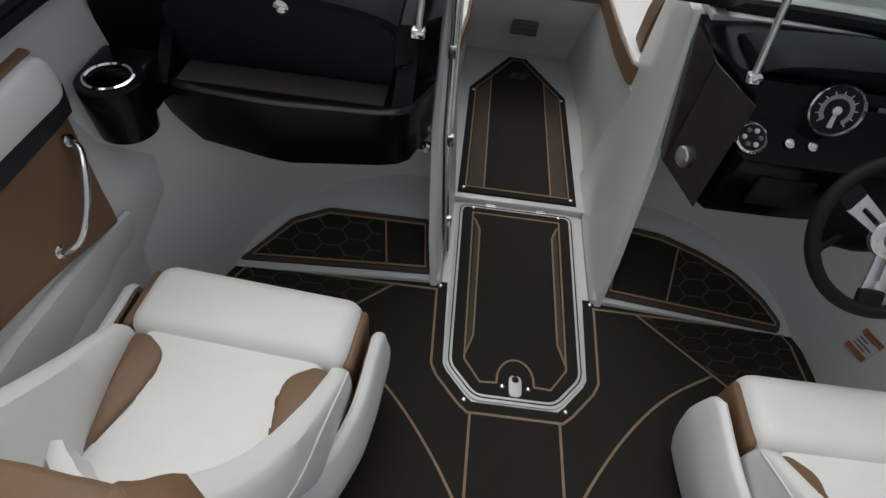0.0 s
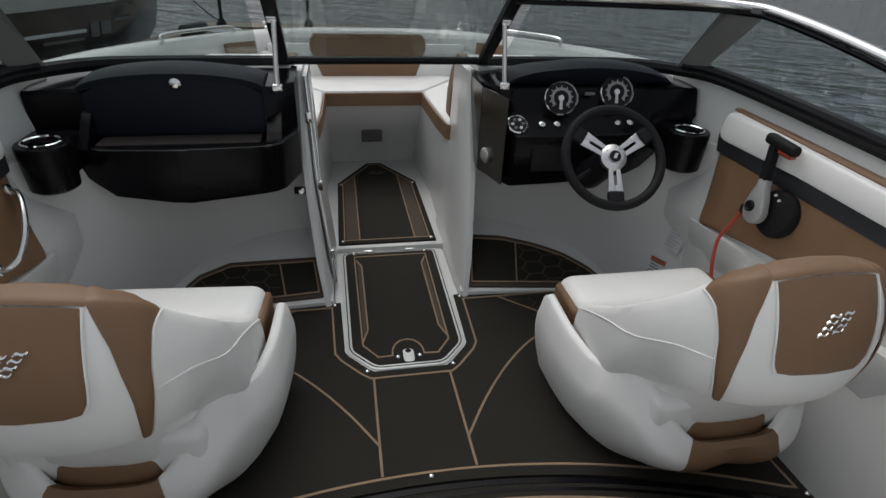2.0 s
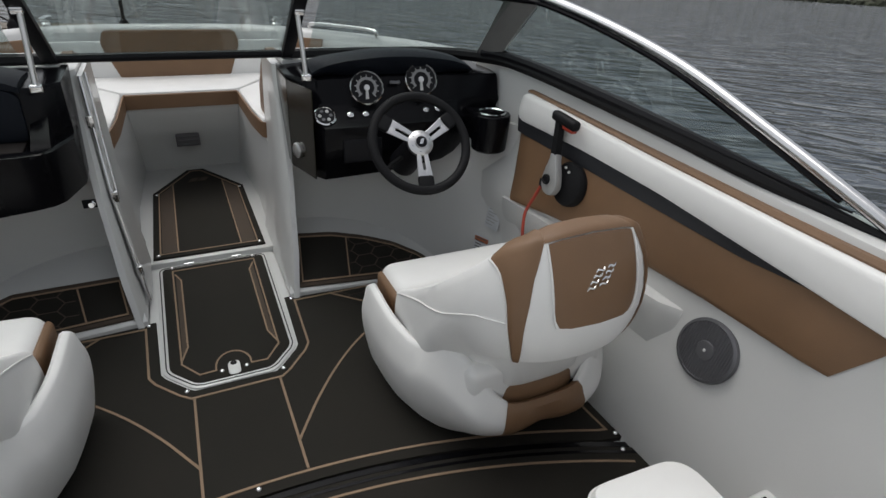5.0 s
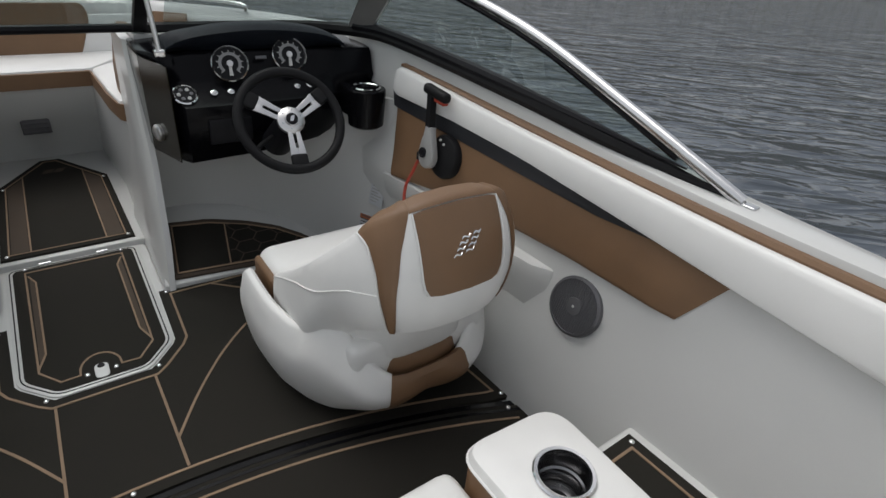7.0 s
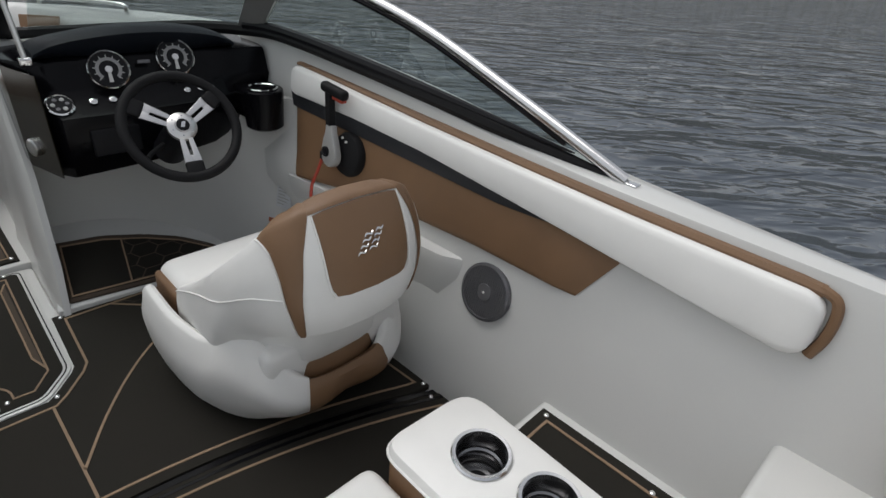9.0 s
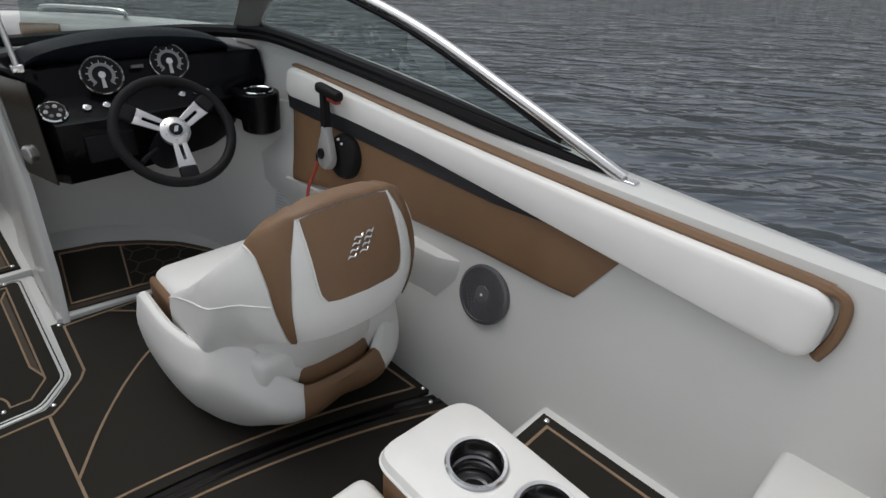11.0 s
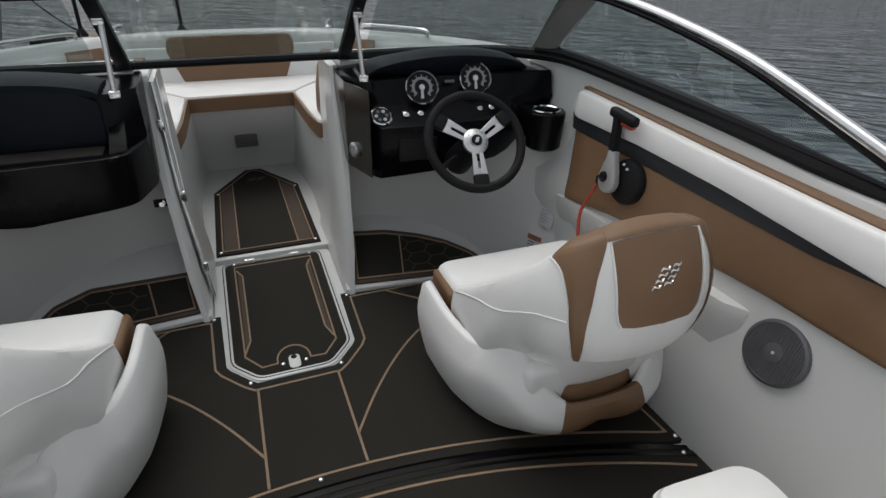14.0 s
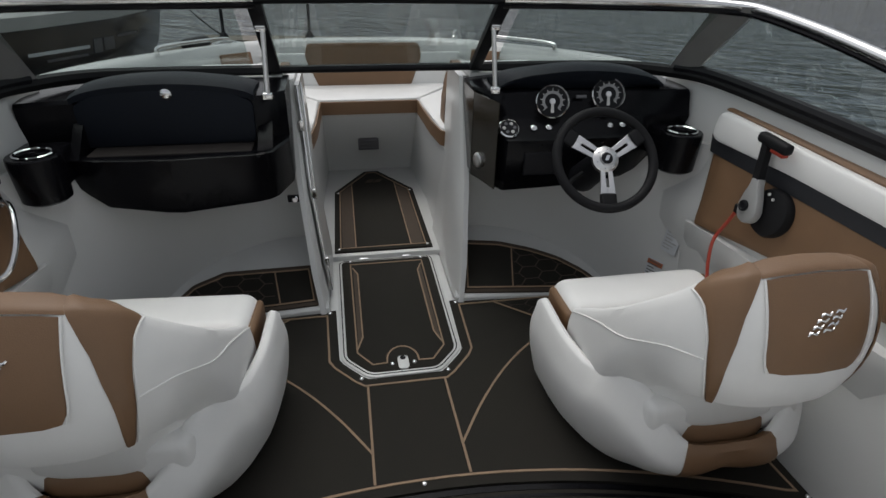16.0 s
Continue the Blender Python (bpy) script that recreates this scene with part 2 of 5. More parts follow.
def rounded(outline, r, n=5):
    """The outline with its corners rounded; r is one radius, or one for each corner."""
    pts, out, m = [Vector(p) for p in outline], [], len(outline)
    for i, p in enumerate(pts):
        a, b = pts[i - 1], pts[(i + 1) % m]
        q = r if isinstance(r, (int, float)) else r[i]
        q = min(q, (a - p).length * 0.45, (b - p).length * 0.45)
        s, e = p + (a - p).normalized() * q, p + (b - p).normalized() * q
        for k in range(n + 1):
            t = k / n
            out.append(tuple((1 - t) ** 2 * s + 2 * t * (1 - t) * p + t * t * e))
    return out


# ---- hull ----
def wall_x(y, z):
    """The cockpit side's inner face (starboard; mirrored to port)."""
    x = 1.06 + 0.3 * min(z, 0.4) + 0.15 * max(0, z - 0.4) - 0.035 * (y + 0.7) - max(0, y - 0.3) ** 2 * 0.35
    return x - 0.27 * max(0, min(y, 0.3) + 0.3) ** 2 * max(0, 1 - abs(z - 0.45) / 0.18)


def lerp_at(x, table):
    for (x0, v0), (x1, v1) in zip(table, table[1:]):
        if x <= x1:
            return v0 + (v1 - v0) * max(0, (x - x0)) / (x1 - x0)
    return table[-1][1]


def sheer(y):
    return lerp_at(y, [(-2.5, 0.812), (-1.5, 0.817), (-1.06, 0.820), (-0.88, 0.827), (-0.7, 0.836), (-0.48, 0.856), (-0.24, 0.876), (0.05, 0.888), (0.5, 0.894)])


side_y = [-2.35 + 0.12 * i for i in range(26)]
floor = link("floor", box(-1.2, 1.2, -2.4, 0.99, -0.09, -0.012), GELROUGH, smooth=0)
setting(floor, "white gelcoat cockpit floor beneath dark foam mats", "floor")

for side, name in ((1, "wall_starboard"), (-1, "wall_port")):
    rings = []
    for y in side_y:
        g, w = sheer(y), []
        out = 1.405 - max(0, y - 0.2) ** 2 * 0.10 + 0.06 * min(0, y + 1.0)
        for z in (-0.05, 0.0):
            w.append((wall_x(y, 0), y, z))
        for k in range(1, 9):
            z = g * k / 9
            w.append((wall_x(y, z), y, z))
        w += [(wall_x(y, g) + 0.002, y, g - 0.026), (wall_x(y, g) + 0.008, y, g - 0.008), (wall_x(y, g) + 0.024, y, g)]
        w += [(out - 0.03, y, g - 0.004), (out, y, g - 0.025), (out + 0.012, y, g - 0.08), (out - 0.02, y, g - 0.35), (out - 0.12, y, -0.5)]
        rings.append([(side * a, b, c) for a, b, c in w])
    bm = loft(rings, closed=True)
    setting(link(name, bm, GEL), "white gelcoat cockpit side and gunwale", "boat hull")


def mirror(points, side):
    return [(side * p[0], *p[1:]) for p in points]


# bulkheads under the consoles, curving into the sides
PLAN = [(0.33, 0.735, 0), (0.48, 0.725, 0), (0.66, 0.675, 0), (0.82, 0.575, 0), (0.93, 0.45, 0), (1.0, 0.28, 0), (1.035, 0.08, 0), (1.05, -0.15, 0)]
for side, name in ((1, "bulkhead_starboard"), (-1, "bulkhead_port")):
    line = smooth_line(PLAN, 5)
    rings = []
    for i, p in enumerate(line):
        f = i / (len(line) - 1)
        def out(z):
            g = min(1, max(0, (f - 0.35) / 0.65))
            return (side * (p.x + (0.45 * g) * z + 0.002), p.y + 0.05 * (1 - g) * z, z)
        ring = [out(z) for z in (-0.05, 0.0, 0.03, 0.1, 0.25, 0.4, 0.55, 0.7)]
        back_line = [(side * (a[0] * side + 0.03 * (0.2 + f)), a[1] + 0.03 * (1 - f), a[2]) for a in map(lambda z: (out(z)[0], out(z)[1], z), (0.7, 0.3, -0.05))]
        rings.append(ring + back_line)
    setting(link(name, loft(rings), GEL), "white gelcoat bulkhead under the console", "bulkhead")

# sloping foot rests with their foam pads
PAD = [(0.300, 0.436), (0.915, 0.392), (0.925, 0.425), (0.86, 0.492), (0.76, 0.560), (0.64, 0.610), (0.50, 0.650), (0.340, 0.668)]
PAD_PORT = [(0.300, 0.436), (0.955, 0.408), (0.80, 0.555), (0.68, 0.600), (0.325, 0.603)]


def slope(bm, z0=0.036, k=0.55):
    for v in bm.verts:
        v.co.z += z0 + (v.co.y - 0.436) * k
    return bm


def clip(poly, area):
    """The part of a polygon inside a convex, counter-clockwise area."""
    out = [Vector(p) for p in poly]
    for a, c in zip(area, area[1:] + area[:1]):
        a, c = Vector(a), Vector(c)
        n = Vector((-(c - a).y, (c - a).x))
        src, out = out, []
        for p, q in zip(src, src[1:] + src[:1]):
            dp, dq = n.dot(p - a), n.dot(q - a)
            if dp >= 0:
                out.append(p)
            if (dp > 0) != (dq > 0) and abs(dp - dq) > 1e-12:
                out.append(p + (q - p) * (dp / (dp - dq)))
        if not out:
            return []
    clean = []
    for p in out:
        if not clean or (p - clean[-1]).length > 0.002:
            clean.append(p)
    if len(clean) > 1 and (clean[0] - clean[-1]).length < 0.002:
        clean.pop()
    return clean


def area_of(poly):
    return 0.5 * sum(a.x * b.y - b.x * a.y for a, b in zip(poly, poly[1:] + poly[:1]))


def honeycomb(parent, area, raise_to, rx=0.050, ry=0.0235, gap=0.005):
    """Foam hexagons set side by side on the brown underlayer."""
    x0, x1 = min(p[0] for p in area), max(p[0] for p in area)
    y0, y1 = min(p[1] for p in area), max(p[1] for p in area)
    col, x = 0, x0
    while x < x1 + rx:
        y = y0 + (ry + gap / 2 if col % 2 else 0)
        while y < y1 + ry:
            pts = [(x - rx, y), (x - rx * 0.55, y - ry), (x + rx * 0.55, y - ry), (x + rx, y), (x + rx * 0.55, y + ry), (x - rx * 0.55, y + ry)]
            cut = clip(pts, area)
            if len(cut) > 2 and area_of(cut) > 0.0002:
                part("hexagon", raise_to(prism([tuple(p) for p in cut], 0, 0.0016)), MAT, parent, smooth=0)
            y += 2 * ry + gap
        x += rx * 1.55 + gap
        col += 1


def snap(parent, x, y, z):
    s = part("snap", lathe([(0.0085, 0), (0.0085, 0.002), (0.006, 0.005), (0.0025, 0.006)], 12), CHROME, parent)
    s.location = (x, y, z)
    return s


for side, name, outline in ((1, "foot_rest_starboard", PAD), (-1, "foot_rest_port", PAD_PORT)):
    big = [(0.262, 0.424), (0.98, 0.385), (1.0, 0.42), (0.93, 0.53), (0.78, 0.66), (0.6, 0.74), (0.328, 0.75)]
    rest = slope(prism(mirror(big, side)[::side], -0.03, -0.004, 0.004))
    for v in rest.verts:
        if v.co.z < -0.03 + 0.06 + (v.co.y - 0.436) * 0.55 - 0.025:
            v.co.z = -0.02
    setting(link(name, rest, GEL), "white moulded sloping foot rest", "foot rest")
    pad = thing("foot_pad", (0, 0, 0), "charcoal foam foot pad with tan border and honeycomb inlay", "foot pad", "foot pads")
    shape = mirror(outline, side)[::side]
    part("base", slope(prism(rounded(shape, 0.012, 3), 0.0, 0.006, 0.002)), DIM, pad)
    part("field", slope(prism(inset(shape, 0.014), 0.004, 0.0075, 0.001)), MAT, pad)
    part("border", slope(strip(inset(shape, 0.019), 0.006, 0.006, 0.0088, True)), INLAY, pad, "tan border line")
    split = [(0.52, 0.440), (0.555, 0.616)] if side > 0 else [(0.455, 0.445), (0.480, 0.584)]
    part("divider", slope(strip(mirror(split, side), 0.006, 0.006, 0.0088)), INLAY, pad, "tan dividing line")
    cut = [(0.505, 0.3), (1.2, 0.3), (1.2, 0.9), (0.615, 0.9)] if side > 0 else [(0.445, 0.3), (1.2, 0.3), (1.2, 0.9), (0.55, 0.9)]
    keep = [tuple(p) for p in clip(inset(shape, 0.023), mirror(cut, side)[::side])]
    part("honeycomb_ground", slope(prism(keep, 0.0070, 0.0082)), DIM, pad, "brown honeycomb ground")
    honeycomb(pad, keep, lambda bm: slope(moved(bm, Matrix.Translation((0, 0, 0.0082)))))

# walkway between the consoles and the bow floor
setting(link("floor_walkway", box(-0.345, 0.345, 0.845, 2.02, -0.05, 0.026, 0.006), GEL), "white gelcoat walkway floor into the bow", "floor")
setting(link("floor_hatch_surround", prism(rounded([(-0.255, 0.02), (-0.14, -0.01), (0.14, -0.01), (0.255, 0.02), (0.262, 0.845), (-0.262, 0.845)], 0.02), -0.03, 0.0), GEL), "white surround of the floor locker", "floor")

# floor mats
HALF = [(0.0, 0.007), (0.130, 0.007), (0.150, 0.024), (0.214, 0.098), (0.228, 0.125), (0.238, 0.435), (0.945, 0.435), (0.985, 0.36), (1.03, -0.2), (1.072, -0.685)]


def arc(y_mid, x_end, y_end, n=14):
    return [(x_end * k / n, y_mid + (y_end - y_mid) * (k / n) ** 2) for k in range(n, -n - 1, -1)]


mat = thing("front_floor_mat", (0, 0, 0), "charcoal foam cockpit mat with tan inlaid lines", "floor mat")
half_l = [(-x, y) for x, y in HALF[1:]]
outline = HALF[1:] + arc(-0.468, 1.072, -0.700)[1:-1] + half_l[::-1]
outline = outline[::-1]
part("foam", prism(outline, -0.012, 0.006, 0.003), MAT, mat)
edge = inset(outline, 0.036)
part("edge_line", strip(edge, 0.0075, 0.004, 0.0082, True), INLAY, mat, "tan inlaid line round the edge")
for s in (1, -1):
    part("straight_line", strip([(s * 0.134, -0.03), (s * 0.138, -0.428)], 0.0075, 0.004, 0.0080), INLAY, mat, "tan inlaid line")
    curve = [(p.x, p.y) for p in smooth_line([(s * 0.138, -0.318, 0), (s * 0.235, -0.165, 0), (s * 0.35, -0.02, 0), (s * 0.48, 0.10, 0), (s * 0.64, 0.195, 0)], 6)]
    part("curved_line", strip(curve, 0.0075, 0.004, 0.0080), INLAY, mat, "tan inlaid line")
    part("slanting_line", strip([(s * 0.42, 0.399), (s * 0.72, 0.13)], 0.0075, 0.004, 0.0080), INLAY, mat, "tan inlaid line")
    zone = [(s * 0.44, 0.392), (s * 0.715, 0.145), (s * 0.93, 0.10), (s * 0.945, 0.35), (s * 0.925, 0.392)][::s]
    part("honeycomb_ground", prism(zone, 0.0055, 0.0066), DIM, mat, "brown honeycomb ground")
    honeycomb(mat, zone, lambda bm: moved(bm, Matrix.Translation((0, 0, 0.0066))))
    for x, y in ((0.154, 0.010), (0.262, 0.416), (0.925, 0.416), (1.05, -0.663)):
        snap(mat, s * x, y, 0.006)
snap(mat, 0, -0.445, 0.006)

joint = strip([(x, y - 0.014) for x, y in arc(-0.468, 1.072, -0.700)], 0.018, -0.012, 0.001)
setting(link("trim", joint, GLOSS), "black joint between the floor mats", "trim")
aft = thing("aft_floor_mat", (0, 0, 0), "charcoal foam aft mat with a tan curved line", "floor mat")
outline = [(-1.12, -2.1), (1.12, -2.1)] + [(x, y - 0.028) for x, y in arc(-0.468, 1.072, -0.700)]
part("foam", prism(outline, -0.012, 0.005, 0.003), MAT, aft)
part("edge_line", strip([(x * 0.965, y - 0.072) for x, y in arc(-0.468, 1.072, -0.700)], 0.0075, 0.003, 0.0072), INLAY, aft, "tan inlaid line")
part("groove", strip([(x * 0.99, y - 0.045) for x, y in arc(-0.468, 1.072, -0.700)], 0.010, 0.003, 0.0062), GLOSS, aft, "glossy black groove")
for s in (1, -1):
    snap(aft, s * 1.03, -0.722, 0.005)

# floor locker hatch
hatch = thing("floor_locker_hatch", (0, 0, 0), "closed locker hatch with charcoal foam top and white rim", "hatch")
RIM = [(-0.205, 0.125), (-0.122, 0.030), (0.122, 0.030), (0.205, 0.125), (0.213, 0.820), (-0.213, 0.820)]
part("rim", prism(rounded(inset(RIM, -0.018), 0.03), -0.005, 0.006, 0.003), GEL, hatch, "white gelcoat rim")
part("gasket", strip(rounded(inset(RIM, -0.006), 0.03), 0.004, 0.004, 0.0072, True), RUBBER, hatch, "black rubber gasket")
part("lid", prism(rounded(inset(RIM, 0.004), 0.025), 0.0, 0.010, 0.003), MAT, hatch)
ring = [(0.058 * math.cos(a), 0.085 + 0.075 * math.sin(a)) for a in [math.pi * k / 12 for k in range(13)]]
out_line = [(0.058, 0.075), (0.11, 0.072), (0.162, 0.145), (0.168, 0.785), (-0.168, 0.785), (-0.162, 0.145), (-0.11, 0.072), (-0.058, 0.075)]
part("border_line", strip(out_line + ring[::-1][1:-1], 0.006, 0.008, 0.0118, True), INLAY, hatch, "tan inlaid line")
for s in (1, -1):
    part("side_line", strip([(s * 0.160, 0.755), (s * 0.138, 0.70), (s * 0.138, 0.235), (s * 0.160, 0.165)], 0.006, 0.008, 0.0118), INLAY, hatch, "tan inlaid line")
    part("side_panel", prism([(s * 0.157, 0.74), (s * 0.142, 0.70), (s * 0.142, 0.24), (s * 0.157, 0.185)][::-s], 0.008, 0.0108), DIM, hatch, "brown foam side panel")
    snap(hatch, s * 0.040, 0.066, 0.010)
    snap(hatch, s * 0.168, 0.842 - 0.03, 0.010)
    h = part("hinge", joined(box(-0.02, 0.02, -0.012, 0.012, 0, 0.004, 0.001, 1), tube([(-0.02, 0, 0.004), (0.02, 0, 0.004)], 0.003, 8)), STEEL, hatch, "steel hinge")
    h.location = (s * 0.10, 0.838, 0.005)
latch = part("latch", prism(rounded([(-0.020, 0.035), (0.020, 0.035), (0.020, 0.105), (-0.020, 0.105)], 0.018), 0.006, 0.0125, 0.002), GEL, hatch, "white latch plate")
part("latch_hole", lathe([(0.011, 0), (0.011, 0.001)], 16, Matrix.Translation((0, 0.092, 0.0124))), GLOSS, latch, "dark finger hole")

walkmat = thing("walkway_mat", (0, 0, 0), "charcoal foam walkway mat with tan stripes and a pointed end", "floor mat")
W = [(-0.238, 0.872), (0.238, 0.872), (0.232, 1.60), (0.045, 1.915), (-0.045, 1.915), (-0.232, 1.60)]
part("foam", prism(W, 0.022, 0.036, 0.003), MAT, walkmat)
part("edge_line", strip(inset(W, 0.03), 0.006, 0.034, 0.0378, True), INLAY, walkmat, "tan inlaid line")
for s in (1, -1):
    part("stripe", strip([(s * 0.135, 0.905), (s * 0.13, 1.70)], 0.006, 0.034, 0.0376), INLAY, walkmat, "tan inlaid stripe")
    part("side_panel", prism([(s * 0.14, 0.91), (s * 0.20, 0.91), (s * 0.196, 1.58), (s * 0.135, 1.68)][::s], 0.034, 0.0368), DIM, walkmat, "brown foam side panel")
    snap(walkmat, s * 0.215, 0.893, 0.036)
    snap(walkmat, s * 0.212, 1.575, 0.036)
for k in range(2):
    part("emblem", prism([(-0.05 + 0.05 * k, 1.72), (-0.01 + 0.05 * k, 1.72), (0.015 + 0.05 * k, 1.77), (-0.025 + 0.05 * k, 1.77)], 0.035, 0.0372), DIM, walkmat, "brown emblem bars")

# ---- bow ----
BOW = [(0.0, 2.42), (0.32, 2.40), (0.62, 2.28), (0.82, 2.09), (1.03, 1.83), (1.25, 1.48), (1.37, 1.05), (1.395, 0.5)]


def deck_z(y):
    return 0.868 - 0.042 * max(0, y - 0.7)


line = smooth_line([(x, y, 0) for x, y in BOW], 5)
rim = [Vector((-p.x, p.y, 0)) for p in line[:0:-1]] + line
rings = []
for p in rim:
    z = deck_z(p.y)
    c = Vector((0, 0.9, 0))
    d = (p - c).normalized()
    i1, i2 = p - d * 0.14, p - d * 0.17
    rings.append([(i2.x, i2.y, 0.0), (i2.x, i2.y, z - 0.09), (i1.x, i1.y, z - 0.02), (i1.x + d.x * 0.03, i1.y + d.y * 0.03, z),
                  (p.x - d.x * 0.02, p.y - d.y * 0.02, z - 0.008), (p.x, p.y, z - 0.03), (p.x + d.x * 0.01, p.y + d.y * 0.01, z - 0.1), (p.x * 0.85, p.y - 0.08, -0.5)])
setting(link("deck_bow", loft(rings), GEL), "white gelcoat bow deck and coaming", "boat hull")

# seat moulding in the bow: a U-shaped bench
setting(link("floor_bow", prism([(-0.36, 0.992), (0.36, 0.992), (1.05, 0.992), (0.80, 1.8), (0.3, 2.2), (-0.3, 2.2), (-0.80, 1.8), (-1.05, 0.992)], -0.05, 0.012), GEL, smooth=0), "white gelcoat bow floor", "floor")
IN = [(0.318, 1.02), (0.300, 1.25), (0.268, 1.68), (-0.268, 1.68), (-0.300, 1.25), (-0.318, 1.02)]
FOOT = [(0.285, 1.02), (0.300, 1.45), (0.270, 1.99), (-0.270, 1.99), (-0.300, 1.45), (-0.285, 1.02)]
OUT = [(1.08, 1.02), (1.0, 1.45), (0.60, 2.2), (-0.60, 2.2), (-1.0, 1.45), (-1.08, 1.02)]
rings = []
for (x, y), (fx, fy), (ox, oy) in zip(IN, FOOT, OUT):
    rings.append([(fx, fy, 0.0), (fx * 0.98, fy - 0.01, 0.04), (fx * 0.5 + x * 0.5, fy * 0.5 + y * 0.5, 0.25), (x, y, 0.455), (x, y, 0.478), (ox, oy, 0.478), (ox, oy, 0.0)])
setting(link("bench_bow", loft(rings), GEL), "white moulded bow bench base", "bench")
setting(link("deck_bow_inner", prism([(-0.62, 2.03), (0.62, 2.03), (0.70, 2.1), (0.35, 2.27), (-0.35, 2.27), (-0.70, 2.1)], 0.45, 0.70, 0.02), GEL), "white moulding behind the bow cushion", "deck")

bow_seat = thing("bow_cushion", (0, 0, 0), "U-shaped white vinyl bow cushion with tan front edge", "cushion")
back_c = rounded([(-0.272, 1.655), (0.272, 1.655), (0.52, 1.98), (0.40, 2.08), (-0.40, 2.08), (-0.52, 1.98)], 0.03)
part("cushion", prism(back_c, 0.480, 0.568, 0.014), VINYL, bow_seat)
part("front_band", loft([[(x, 1.650, 0.482), (x, 1.650, 0.553), (x, 1.657, 0.557), (x, 1.657, 0.480)] for x in (-0.272, 0.0, 0.272)]), TAN, bow_seat, "tan vinyl front band")
for s in (1, -1):
    c = rounded([(s * 0.312, 1.06), (s * 0.80, 1.06), (s * 0.85, 1.45), (s * 0.535, 1.97), (s * 0.279, 1.652), (s * 0.292, 1.25)][::s], 0.025)
    part("side_cushion", prism(c, 0.480, 0.566, 0.014), VINYL, bow_seat)
    band = [(s * 0.2725, 1.652), (s * 0.287, 1.25), (s * 0.306, 1.075), (s * 0.322, 1.052), (s * 0.45, 1.050)]
    part("side_band", strip(band, 0.008, 0.480, 0.552), TAN, bow_seat, "tan vinyl edge band")

bow_back = thing("bow_back_cushion", (0, 2.03, 0.56), "upright white vinyl bow cushion with a tan centre panel", "cushion")
tilted = pose(0, 0, 0, 78)
part("pad", moved(prism(rounded([(-0.55, -0.03), (0.55, -0.03), (0.60, 0.19), (-0.60, 0.19)], 0.03), -0.05, 0.02, 0.015), tilted), VINYL, bow_back)
part("centre_panel", moved(prism(rounded([(-0.272, -0.03), (0.272, -0.03), (0.355, 0.17), (0.335, 0.245), (-0.335, 0.245), (-0.355, 0.17)], 0.03), -0.06, 0.032, 0.014), tilted), TAN, bow_back, "tan vinyl centre panel")
for s in (1, -1):
    b = thing("bow_side_cushion", (s * 0.335, 1.17, 0.50), "upright white vinyl bow cushion with tan edge", "cushion", "bow side cushions")
    flip = Matrix.Diagonal((s, 1, 1, 1))
    rings = [[(x0, y, z) for x0, y in ((k, -0.03), (0.42, -0.03), (0.42, 0.05), (k, 0.05))] for z, k in ((0.0, 0.015), (0.08, 0.002), (0.18, 0.006), (0.28, 0.022), (0.345, 0.048))]
    part("pad", moved(loft(rings), flip), VINYL, b)
    rings = [[(x0, y, z) for x0, y in ((k - 0.006, -0.036), (k + 0.032, -0.036), (k + 0.032, 0.056), (k - 0.006, 0.056))] for z, k in ((-0.004, 0.013), (0.08, 0.0), (0.18, 0.004), (0.28, 0.020), (0.350, 0.046))]
    part("edge", moved(loft(rings), flip), TAN, b, "tan vinyl edge")

vent = thing("drain_grille", (-0.01, 1.815, 0.268), "small dark metal drain grille on the bench front", "grille")
part("frame", box(-0.062, 0.062, -0.012, 0.03, -0.05, 0.05, 0.004), GREYMETAL, vent)
for k in range(4):
    part("slat", moved(box(-0.054, 0.054, -0.016, -0.010, -0.006, 0.004, 0.001, 1), pose(0, 0, -0.033 + 0.022 * k, 20)), GREYMETAL, vent)

for s in (1, -1):
    light = thing("deck_cleat", (s * 0.60, 2.245, deck_z(2.245)), "small polished steel cleat on the bow deck", "cleat", "bow cleats")
    part("foot", lathe([(0.022, -0.01), (0.022, 0.006), (0.012, 0.014), (0.010, 0.03)], 14), STEEL, light)
    part("horn", tube([(-0.02, -0.055, 0.034), (0, -0.02, 0.036), (0, 0.02, 0.036), (0.02, 0.055, 0.034)], 0.009, 8), STEEL, light)
    rail = thing("grab_rail", (0, 0, 0), "polished steel bow grab rail on the deck", "grab rail", "bow grab rails")
    pts = [(s * 0.765, 2.03, deck_z(2.0) - 0.005), (s * 0.775, 2.01, deck_z(2.0) + 0.026), (s * 0.90, 1.83, deck_z(1.8) + 0.030), (s * 1.03, 1.62, deck_z(1.6) + 0.026), (s * 1.04, 1.60, deck_z(1.6) - 0.005)]
    part("bar", tube(smooth_line(pts, 5), 0.010, 8), STEEL, rail)
    vent2 = thing("deck_fitting", (s * 0.715, 1.885, 0.735), "tan trimmed cup holder recess in the bow coaming", "cup holder", "bow cup holders")
    part("plate", moved(box(-0.09, 0.09, -0.012, 0.012, -0.035, 0.045, 0.006), pose(0, 0, 0, -15, 0, -s * 35)), TAN, vent2)

